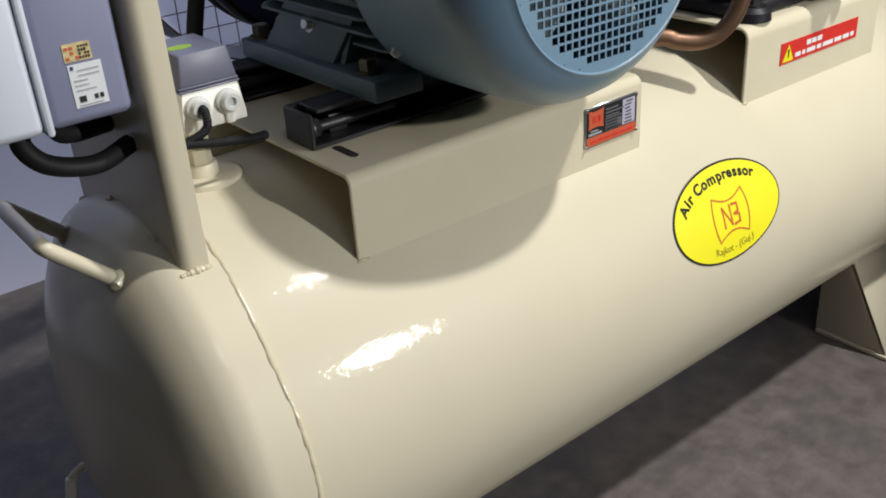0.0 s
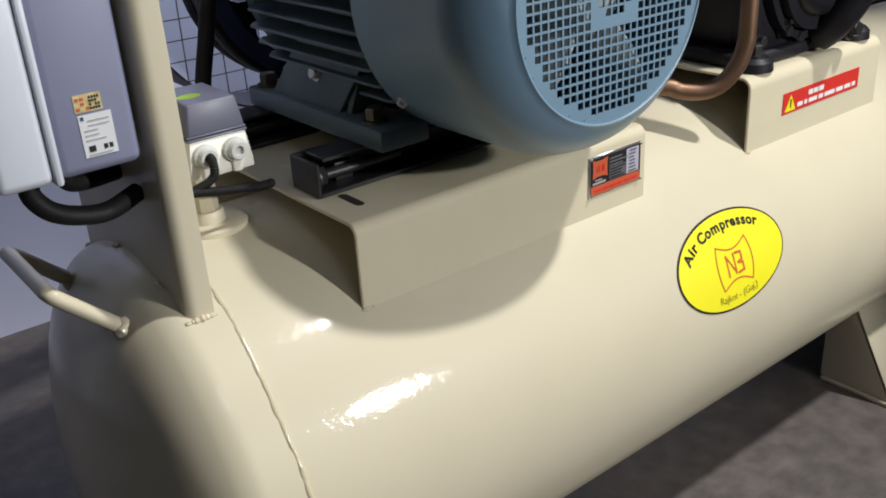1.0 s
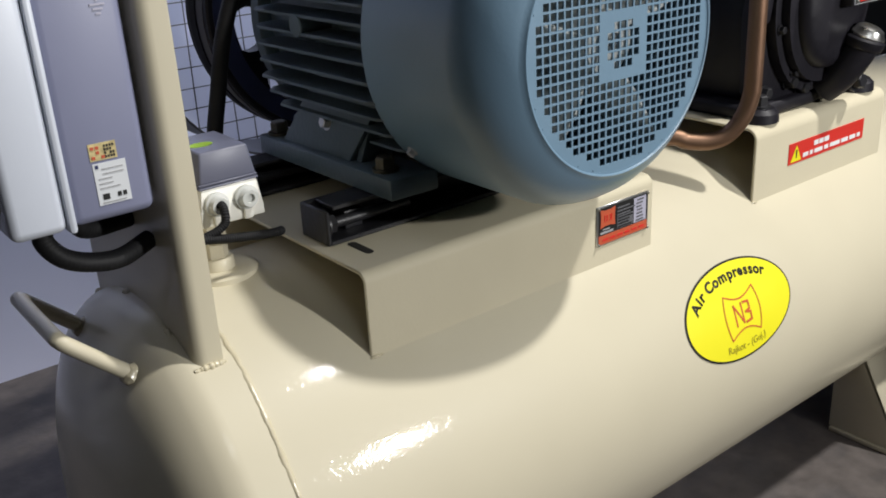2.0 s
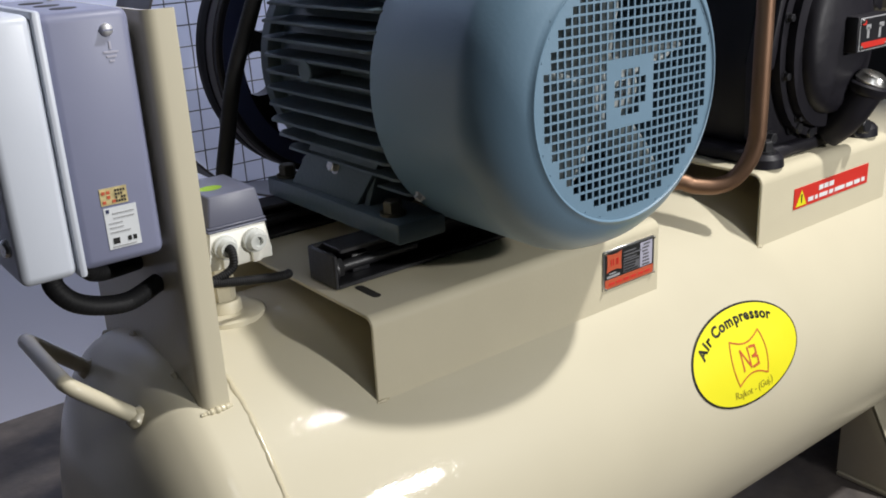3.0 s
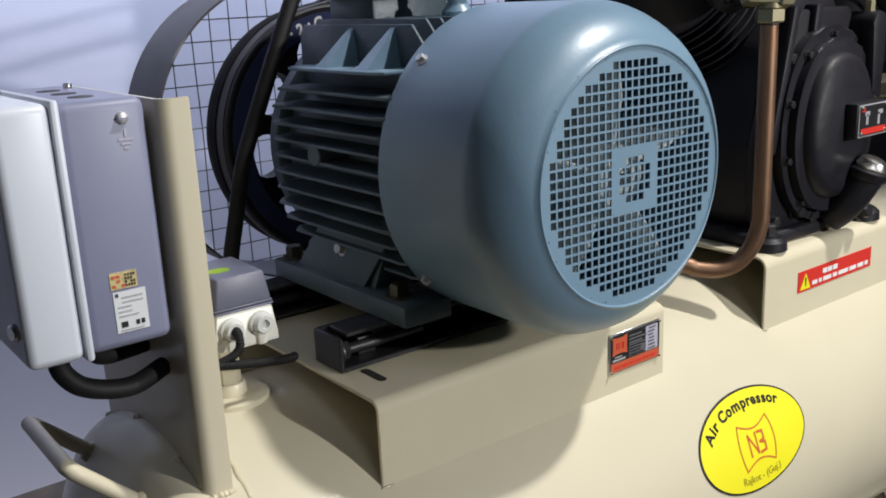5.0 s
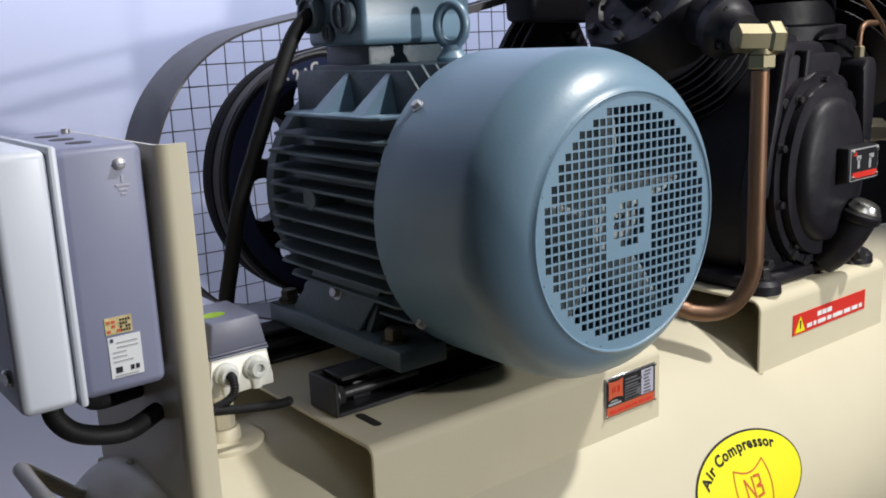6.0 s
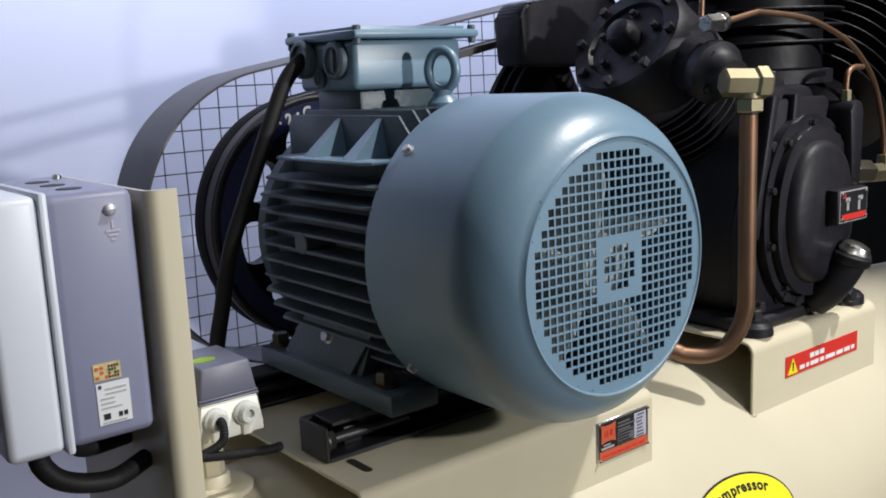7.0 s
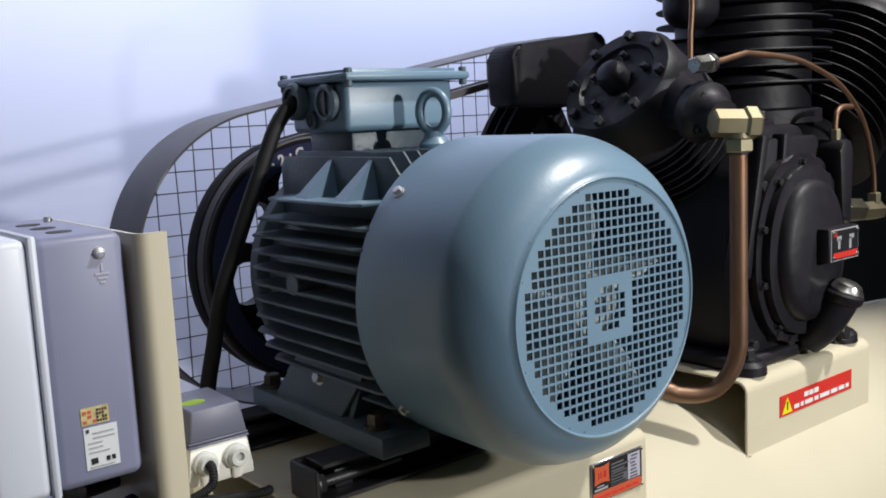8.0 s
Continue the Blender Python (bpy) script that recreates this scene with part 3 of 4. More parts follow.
def build_motor():
    motor = thing("electric_motor", (MX, -0.05, 0.688), "blue-grey finned electric motor with mesh fan cover", "electric motor")
    o = (MX, 0, MZ)
    ax = (0, 1, 0)
    body = part("stator_body", lathe([(-0.185, 0.0), (-0.185, 0.122), (0.078, 0.122), (0.078, 0.134), (0.081, 0.138), (0.098, 0.138), (0.102, 0.134), (0.114, 0.11), (0.128, 0.07), (0.138, 0.055), (0.138, 0)], o, ax, 64), BLUESHADED, motor, "blue-grey cast iron housing, its shade put into the paint")
    # side fins
    for side in (-1, 1):
        for k in range(-6, 6):
            z = MZ + 0.0022 + 0.0189 * k + (0.005 if k == 5 else 0)
            h = z - MZ
            if abs(h) > 0.115:
                continue
            tip = min(0.160, math.sqrt(0.163 ** 2 - h ** 2) + 0.006)
            if k == 5:
                tip = 0.148
            root = math.sqrt(max(0.0, 0.12 ** 2 - h ** 2)) - 0.004
            c = 0.004
            front = -0.182 if k < 5 else -0.165
            back = 0.062 if k < 5 else 0.035
            outl = [(root, front), (tip - 0.006, front), (tip, front + 0.012), (tip, back - 0.016), (tip - 0.012, back - 0.002), (root, back)]
            bm = prism([(MX + side * a, b) for a, b in outl], along_z, z - 0.0017, z + 0.0017, None, 0.0009)
            # Top ledge fin takes the lit blue, the others the shaded copy.
            part("cooling_fin", bm, BLUE if k == 5 else BLUESHADED, body)
    # top fins
    for k in range(-5, 6):
        x = MX + 0.0185 * k
        top = MZ + (0.152 if abs(k) < 5 else 0.147)
        root = MZ + math.sqrt(0.12 ** 2 - (x - MX) ** 2) - 0.004
        front = -0.178
        outl = [(front, root), (front, top - 0.032), (front + 0.030, top), (0.07, top), (0.08, top - 0.012), (0.08, root)]
        part("cooling_fin", prism(outl, along_x, x - 0.0017, x + 0.0017, None, 0.0009), BLUESHADED, body)
    # gussets between the ledge fin and the outer top fin
    for side in (-1, 1):
        xr, xl = MX + side * 0.0925, MX + side * 0.137
        zl = MZ + 0.0072 + 0.0189 * 5 + 0.0017
        for y in (-0.115, -0.035):
            bm = bmesh.new()
            a = [Vector((xr, y - 0.004, zl + 0.042)), Vector((xr, y - 0.012, zl)), Vector((xl, y - 0.012, zl)), Vector((xr, y + 0.004, zl + 0.042)), Vector((xr, y + 0.012, zl)), Vector((xl, y + 0.012, zl))]
            v = [bm.verts.new(p) for p in a]
            for f in ((0, 1, 2), (3, 5, 4), (0, 2, 5, 3), (0, 3, 4, 1), (1, 4, 5, 2)):
                bm.faces.new([v[i] for i in f])
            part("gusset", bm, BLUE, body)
    part("round_boss", rod((MX - 0.12, -0.045, MZ + 0.011), (MX - 0.161, -0.045, MZ + 0.011), 0.0125, 24, 0.001), BLUESHADED, body, "round flat boss on the fins")
    # bearing shield bolts
    for k in range(4):
        a = radians(45 + 90 * k)
        part("shield_bolt", hexbolt((MX + 0.122 * math.cos(a), 0.101, MZ + 0.122 * math.sin(a)), (0, 1, 0), 0.007, 0.008), BLUESHADED, body)
    # feet
    for side in (-1, 1):
        xo, xi = MX + side * 0.153, MX + side * 0.091
        foot = part("foot", box(min(xo, xi), max(xo, xi), -0.192, 0.088, 0.688, 0.711, 0.003), BLUESHADED, motor, "cast foot pad, its shade put into the paint")
        xw = MX + side * 0.136
        put = lambda a, b, d: Vector((xw + d - side * (b - 0.711) * 0.25, a, b))
        part("foot_web", prism([(0.046, 0.709), (-0.098, 0.709), (-0.152, 0.798), (-0.014, 0.798)], put, -0.006, 0.006, None, 0.002), BLUESHADED, foot)
        for y in (-0.108, 0.0):
            put2 = lambda a, b, d: Vector((a, y + d - (b - 0.711) * 0.2, b))
            part("foot_rib", prism([(xw, 0.709), (MX + side * 0.095, 0.709), (MX + side * 0.07, 0.80), (xw - side * 0.022, 0.80)], put2, -0.005, 0.005, None, 0.0015), BLUESHADED, foot)
        for y in (-0.157, 0.068):
            part("foot_bolt", hexbolt((MX + side * 0.134, y, 0.711), (0, 0, 1), 0.0105, 0.016), BOLTDULL, foot, "plated hexagon holding-down bolt")
        part("earth_bolt", hexbolt((xw + side * 0.004 - side * 0.008, -0.046, 0.744), (side, 0, 0.25), 0.007, 0.009), CHROME, foot, "small plated earthing bolt")
    # fan cover
    prof = [(-0.176, 0.1625), (-0.177, 0.1645), (-0.3050, 0.1645), (-0.3090, 0.1641), (-0.3125, 0.1633), (-0.3205, 0.1608), (-0.3315, 0.1560), (-0.342, 0.1499), (-0.3505, 0.1426), (-0.3565, 0.1355), (-0.3605, 0.1295), (-0.3625, 0.1254), (-0.3640, 0.1246), (-0.3650, 0.1236), (-0.3648, 0.1224), (-0.3640, 0.1218), (-0.3620, 0.1216)]
    inner = [(-0.3600, 0.1235), (-0.353, 0.135), (-0.333, 0.150), (-0.31, 0.1605), (-0.3, 0.1620), (-0.178, 0.1620)]
    cowl = part("fan_cover", lathe(prof + inner, o, ax, 96, close=True), BLUE, motor, "smooth blue-grey painted sheet fan cover", 50)
    for a in (20, 136, 220, 320):
        d = Vector((math.cos(radians(a)), 0, math.sin(radians(a))))
        part("cover_screw", hexbolt(Vector((MX, -0.197, MZ)) + d * 0.1642, d, 0.0048, 0.006), ZINC, cowl, "small plated cover screw")
    # perforated grille with square holes and a plain square boss ring
    n, pitch, bar = 13, 0.0089, 0.0020
    lines = []
    for i in range(-n, n + 2):
        c = (i - 0.5) * pitch
        lines += [c - bar / 2, c + bar / 2]
    hole = lambda i, j: math.hypot(abs(i) + 0.5, abs(j) + 0.5) < 13.1 and not ((max(abs(i), abs(j)) == 3 and min(abs(i), abs(j)) <= 3) or (abs(i) == 2 and abs(j) == 2))
    bm, cache = bmesh.new(), {}

    def vert(a, b, y):
        key = (round(a * 1e5), round(b * 1e5), y)
        if key not in cache:
            cache[key] = bm.verts.new((MX + a, y, MZ + b))
        return cache[key]
    cells = {}
    m = len(lines) - 1
    for a in range(m):
        for b in range(m):
            ia, ib = -n + (a - 1) // 2, -n + (b - 1) // 2
            open_cell = a % 2 == 1 and b % 2 == 1 and hole(ia, ib)
            ca, cb = (lines[a] + lines[a + 1]) / 2, (lines[b] + lines[b + 1]) / 2
            cells[a, b] = (not open_cell) and math.hypot(ca, cb) < 0.1216
    yf, yb = -0.3632, -0.3614
    for (a, b), solid in cells.items():
        if not solid:
            continue
        q = [(lines[a], lines[b]), (lines[a + 1], lines[b]), (lines[a + 1], lines[b + 1]), (lines[a], lines[b + 1])]
        bm.faces.new([vert(*p, yf) for p in q])
        bm.faces.new([vert(*p, yb) for p in q[::-1]])
        for (da, db), (p, r) in {(-1, 0): (q[3], q[0]), (1, 0): (q[1], q[2]), (0, -1): (q[0], q[1]), (0, 1): (q[2], q[3])}.items():
            if not cells.get((a + da, b + db), False):
                bm.faces.new((vert(*p, yf), vert(*p, yb), vert(*r, yb), vert(*r, yf)))
    grille = part("grille", bm, BLUE, cowl, "perforated grille with small square holes", 30)
    part("grille_ring", lathe([(-0.3634, 0.1200), (-0.3634, 0.1235), (-0.3612, 0.1235), (-0.3612, 0.1200)], o, ax, 72, close=True), BLUE, grille)
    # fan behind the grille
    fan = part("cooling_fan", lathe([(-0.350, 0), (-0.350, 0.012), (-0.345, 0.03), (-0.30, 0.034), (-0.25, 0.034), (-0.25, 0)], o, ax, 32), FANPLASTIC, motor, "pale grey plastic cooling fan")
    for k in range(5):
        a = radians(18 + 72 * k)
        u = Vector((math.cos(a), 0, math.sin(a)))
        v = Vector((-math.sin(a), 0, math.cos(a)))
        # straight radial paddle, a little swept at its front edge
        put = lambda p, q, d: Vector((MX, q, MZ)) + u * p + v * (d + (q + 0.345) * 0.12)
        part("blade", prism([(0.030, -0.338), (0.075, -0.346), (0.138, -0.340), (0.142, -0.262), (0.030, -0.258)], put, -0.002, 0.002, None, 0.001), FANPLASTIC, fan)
    part("fan_clip", rod((MX, -0.349, MZ), (MX, -0.354, MZ), 0.009, 20, 0.001), CHROME, fan)
    part("rear_shield", lathe([(-0.232, 0), (-0.232, 0.150), (-0.226, 0.150), (-0.226, 0)], o, ax, 48), BLUESHADED, motor)
    # terminal box
    tb = part("terminal_box", box(0.149, 0.306, -0.046, 0.076, 1.018, 1.074, 0.007, 3), BLUE, motor, "blue-grey terminal box with a flat lid")
    part("box_neck", box(0.172, 0.282, -0.02, 0.075, 0.975, 1.02, 0.004), BLUESHADED, tb)
    lid = part("lid", box(0.143, 0.324, -0.060, 0.098, 1.0745, 1.0845, 0.004, 2), BLUE, tb, "overhanging flat lid")
    part("lid_crown", box(0.155, 0.312, -0.048, 0.086, 1.0835, 1.089, 0.005, 3), BLUE, lid)
    for x in (0.150, 0.317):
        for y in (-0.053, 0.091):
            part("lid_screw", rod((x, y, 1.068), (x, y, 1.0895), 0.0048, 14, 0.001), BLUESHADED, lid)
    for y, z, r, h in ((-0.014, 1.052, 0.0215, 0.010), (0.024, 1.033, 0.011, 0.006), (0.054, 1.056, 0.0225, 0.014)):
        plug = part("gland_plug", lathe([(0, 0), (0, r), (h * 0.8, r), (h, r * 0.9), (h, r * 0.72), (h * 0.7, r * 0.68), (h * 0.7, 0)], (0.1495, y, z), (-1, 0, 0), 36), BLUESHADED, tb, "screwed blanking plug")
        if r < 0.022:
            part("plug_slot", box(0.1495 - h * 0.98, 0.1495 - h * 0.6, y - r * 0.12, y + r * 0.12, z - r * 0.6, z + r * 0.6, 0.0005, 1), BLUESHADED, plug)
    # lifting eye
    eye = part("lifting_eye", lathe([(0, 0), (0, 0.017), (0.006, 0.018), (0.013, 0.0125), (0.02, 0.010), (0.02, 0)], (MX + 0.012, -0.092, MZ + 0.150), (0, 0, 1), 32), BLUE, motor, "blue painted lifting eye bolt")
    bm = bmesh.new()
    rings = []
    for k in range(40):
        t = 2 * math.pi * k / 40
        flat = Vector((0.40, -0.92, 0)).normalized()
        c = Vector((MX + 0.012, -0.092, MZ + 0.192)) + flat * 0.0175 * math.cos(t) + Vector((0, 0, 0.0225 * math.sin(t)))
        out = (flat * math.cos(t) + Vector((0, 0, math.sin(t)))).normalized()
        side = Vector((0.92, 0.40, 0)).normalized()
        rings.append([bm.verts.new(c + (out * math.cos(s) + side * math.sin(s)) * 0.0058) for s in (2 * math.pi * i / 12 for i in range(12))])
    for k in range(40):
        p, q = rings[k], rings[(k + 1) % 40]
        for i in range(12):
            bm.faces.new((p[i], q[i], q[(i + 1) % 12], p[(i + 1) % 12]))
    part("eye_ring", bm, BLUE, eye)
    part("eye_saddle", box(MX - 0.02, MX + 0.045, -0.118, -0.066, MZ + 0.135, MZ + 0.151, 0.003), BLUE, eye)
    # shaft and pulley
    op = (MX, -0.05, MZ)
    part("shaft", rod((MX, 0.13, MZ), (MX, 0.215, MZ), 0.021, 24), CHROME, motor)
    pulley = part("pulley", lathe([(0.205, 0.134), (0.205, 0.166), (0.207, 0.1685), (0.214, 0.1685), (0.219, 0.158), (0.228, 0.158), (0.233, 0.1685), (0.237, 0.1685), (0.242, 0.158), (0.251, 0.158), (0.256, 0.1685), (0.266, 0.1685), (0.268, 0.166), (0.268, 0.134)], op, ax, 96, close=True), BLACKCAST, motor, "black cast iron belt pulley with spokes")
    part("rim_face", lathe([(0.2035, 0.1365), (0.2035, 0.1605), (0.2048, 0.1605), (0.2048, 0.1365)], op, ax, 80, close=True), RIMBLUE, pulley, "dark blue painted pulley rim")
    part("hub", lathe([(0.195, 0.021), (0.195, 0.048), (0.2, 0.052), (0.262, 0.052), (0.262, 0.021)], op, ax, 40, close=True), BLACKCAST, pulley)
    for k in range(8):
        a0, a1 = radians(146 + 45 * k), radians(146 + 45 * (k + 1))
        rc, rh, web = 0.106, 0.029, []
        web += [(0.048 * math.cos(a0), 0.048 * math.sin(a0))]
        for hole_at, turn in ((a0, 1), (a1, -1)):
            side = []
            for m in range(9):
                t = math.pi * m / 8
                u, v = rc - rh * math.cos(t), rh * math.sin(t) * turn
                side.append((u * math.cos(hole_at) - v * math.sin(hole_at), u * math.sin(hole_at) + v * math.cos(hole_at)))
            if turn == 1:
                web += side + [(0.138 * math.cos(a0 + (a1 - a0) * m / 6), 0.138 * math.sin(a0 + (a1 - a0) * m / 6)) for m in range(7)]
            else:
                web += side[::-1]
        web += [(0.048 * math.cos(a1 + (a0 - a1) * m / 4), 0.048 * math.sin(a1 + (a0 - a1) * m / 4)) for m in range(4)]
        part("web_sector", prism([(MX + u, MZ + v) for u, v in web], along_y, 0.172, 0.196), BLACKCAST, pulley)
    for ch, a in (("-", 121.5), ("\u00b7", 116), ("2", 110.5), (":", 105), ("C", 99.5)):
        t = radians(a)
        r = 0.1435
        bm = letters(ch, 0.018, lambda u, v: Vector((MX + (r + v) * math.cos(t) + u * math.sin(t), 0.1528, MZ + (r + v) * math.sin(t) - u * math.cos(t))), bold=0.05)
        part("painted_mark", bm, WHITEINK, pulley, "white painted pulley marking")
    return motor


build_motor()

# ---------- pump geometry shared by belts, guard and pump ----------
CX, CZ = 0.80, 0.86
FLY_R, PUL_R = 0.262, 0.1685


def hull_two(c1, r1, c2, r2, n=28):
    """Outline round two circles in the xz plane, left one first."""
    dx, dz = c2[0] - c1[0], c2[1] - c1[1]
    d, base = math.hypot(dx, dz), math.atan2(dz, dx)
    off = math.acos((r1 - r2) / d)
    a0, a1 = math.degrees(base + off), math.degrees(base - off)
    return arc(*c2, r2, a1, a0, n) + arc(*c1, r1, a0, a1 + 360, n)


def build_belts():
    for k, y in enumerate((0.1735, 0.1965)):
        belt = thing("drive_belt", (0.5, y, 0.68), "black rubber vee belt between motor and pump", "belt", "drive belts")
        o = hull_two((MX, MZ), PUL_R + 0.001, (CX, CZ), FLY_R + 0.001)
        i = hull_two((MX, MZ), PUL_R - 0.010, (CX, CZ), FLY_R - 0.010)
        bm = bmesh.new()
        rows = [[bm.verts.new((x, yy, z)) for x, z in ol] for ol, yy in ((o, y - 0.008), (o, y + 0.008), (i, y + 0.005), (i, y - 0.005))]
        n = len(o)
        for j in range(n):
            for r in range(4):
                p, q = rows[r], rows[(r + 1) % 4]
                bm.faces.new((p[j], p[(j + 1) % n], q[(j + 1) % n], q[j]))
        part("belt_loop", bm, GUARDGREY if k == 0 else RUBBER, belt)


build_belts()


def build_guard():
    guard = thing("belt_guard", (0.45, 0.36, 0.55), "dark grey sheet and wire mesh belt guard", "belt guard")
    c1, r1, c2, r2 = (0.218, 0.838), 0.214, (0.82, 0.862), 0.30
    o = hull_two(c1, r1, c2, r2, 40)
    i = hull_two(c1, r1 - 0.003, c2, r2 - 0.003, 40)
    bm = bmesh.new()
    rows = [[bm.verts.new((x, yy, z)) for x, z in ol] for ol, yy in ((o, 0.25), (o, 0.365), (i, 0.365), (i, 0.25))]
    n = len(o)
    for j in range(n):
        for r in range(4):
            p, q = rows[r], rows[(r + 1) % 4]
            bm.faces.new((p[j], p[(j + 1) % n], q[(j + 1) % n], q[j]))
    part("rim_strip", bm, GUARDGREY, guard, "curved dark grey sheet strip")

    def span(fixed, value):
        """Where a line x or z = value crosses the inner outline."""
        hits = []
        for (xa, za), (xb, zb) in zip(i, i[1:] + i[:1]):
            a, b = (xa, xb) if fixed == "x" else (za, zb)
            if (a - value) * (b - value) < 0:
                f = (value - a) / (b - a)
                hits.append(za + f * (zb - za) if fixed == "x" else xa + f * (xb - xa))
        return (min(hits), max(hits)) if len(hits) > 1 else None
    rnd = random.Random(4)
    pitch = 0.0305
    for k in range(46):
        x = 0.0208 + pitch * (k - 1)
        s = span("x", x)
        if s:
            wob = rnd.uniform(-0.004, 0.004)
            part("mesh_wire", tube([(x, 0.358, s[0]), (x + wob, 0.358, (s[0] + s[1]) / 2), (x, 0.358, s[1])], 0.0009, 6), WIRE, guard)
        z = 0.572 + pitch * k
        s = span("z", z)
        if s:
            wob = rnd.uniform(-0.004, 0.004)
            part("mesh_wire", tube([(s[0], 0.3545, z), ((s[0] + s[1]) / 2, 0.3545, z + wob), (s[1], 0.3545, z)], 0.0009, 6), WIRE, guard)
    part("guard_stay", box(0.40, 0.43, 0.36, 0.366, 0.40, 0.64, 0.001, 1), GUARDGREY, guard)


build_guard()


# ---------- starter box on the post ----------
def build_starter():
    st = thing("starter_box", (-0.21, -0.04, 0.725), "grey motor starter enclosure fixed to the cream post", "control box")
    yf, yb = -0.183, 0.01
    body = part("body", box(-0.236, -0.1655, yf, yb, 0.7425, 0.9505, 0.008, 4), SLATE, st, "slate grey sheet body")
    part("cover_lip", box(-0.241, -0.234, yf - 0.003, yb + 0.003, 0.739, 0.954, 0.003, 2), LIGHTGREY, st)
    cover = part("cover", box(-0.286, -0.2405, yf - 0.001, yb + 0.001, 0.741, 0.952, 0.008, 4), LIGHTGREY, st, "light grey box-shaped cover")
    part("cover_screw", lathe([(0, 0), (0, 0.0075), (0.004, 0.0075), (0.006, 0.0055), (0.006, 0)], (-0.2855, -0.163, 0.772), (-1, -0.3, 0), 20), CHROME, cover, "plated cover screw")
    part("earth_screw", lathe([(0, 0), (0, 0.0052), (0.0018, 0.0050), (0.0036, 0.0040), (0.0044, 0.0022), (0.0046, 0)], (-0.1860, yf, 0.9345), (0, -1, 0), 24), ZINC, body, "plated earthing screw")
    part("screw_slot", box(-0.1901, -0.1819, yf - 0.0050, yf - 0.0036, 0.9339, 0.9351), SLATE, body)
    bars([(-0.0008, 0.003, 0.0016, 0.006), (-0.006, 0.0, 0.012, 0.0014), (-0.004, -0.0035, 0.008, 0.0014), (-0.002, -0.007, 0.004, 0.0014)], -0.185, 0.9165, yf - 0.0003, LILAC, body, "earth_mark")
    foil = part("foil_sticker", box(-0.2137, -0.1910, yf - 0.0006, yf - 0.0001, 0.7945, 0.8090), GOLD, body, "small gold foil security sticker")
    bars([(0.0015 + 0.004 * (k % 3), 0.0015 + 0.004 * (k // 3), 0.0028, 0.0026) for k in (0, 2, 4, 6, 7)], -0.2137, 0.7945, yf - 0.0007, ORANGE, foil)
    bars([(0.0125 + 0.0023 * (k % 4), 0.0015 + 0.003 * (k // 4), 0.0015, 0.002) for k in range(16) if k not in (5, 11)], -0.2137, 0.7945, yf - 0.0007, SHADE_INK, foil)
    lab = part("data_label", box(-0.2128, -0.1853, yf - 0.0006, yf - 0.0001, 0.7565, 0.7922), PAPER, body, "pale silver printed data label")
    rnd = random.Random(2)
    for k in range(5):
        bars([(0.006 - 0.004 * (k > 1), 0, rnd.uniform(0.011, 0.018), 0.0009)], -0.2118, 0.7865 - 0.004 * k, yf - 0.0007, GREYINK, lab)
    bars([(0.003, 0.0, 0.0055, 0.005), (0.0155, 0.0005, 0.003, 0.004), (0.02, 0.0005, 0.003, 0.004)], -0.2118, 0.7610, yf - 0.0007, INKBLACK, lab)
    bars([(0.002, 0, 0.02, 0.0009)], -0.2118, 0.7580, yf - 0.0007, GREYINK, lab)
    bars([(0.0008, 0, 0.0025, 0.003)], -0.2118, 0.7880, yf - 0.0007, RIMBLUE, lab)
    # Dark discs paint in the shade of the open knockouts.
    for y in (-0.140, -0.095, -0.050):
        part("knockout", rod((-0.203, y, 0.9500), (-0.203, y, 0.9510), 0.0105, 24), SHADE_INK, body, "round cable knockout, its shade painted as a dark disc")
    part("top_screw", rod((-0.180, -0.03, 0.9500), (-0.180, -0.03, 0.955), 0.004, 12, 0.001), CHROME, body)
    for pts in ([(-0.258, -0.165, 0.745), (-0.258, -0.166, 0.731), (-0.246, -0.168, 0.715), (-0.224, -0.168, 0.705), (-0.198, -0.165, 0.701), (-0.166, -0.150, 0.705)],
                [(-0.222, -0.130, 0.745), (-0.219, -0.128, 0.727), (-0.205, -0.120, 0.718), (-0.166, -0.104, 0.714)]):
        cable = thing("power_cable", pts[2], "thick black cable looping under the starter box", "cable", "starter cables")
        part("sheath", tube(smooth_path(pts, 8), 0.0086, 16, None, 0.00015, 0.004), RUBBER, cable)
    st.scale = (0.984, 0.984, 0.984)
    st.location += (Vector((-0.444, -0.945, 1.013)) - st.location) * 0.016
    return st


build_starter()


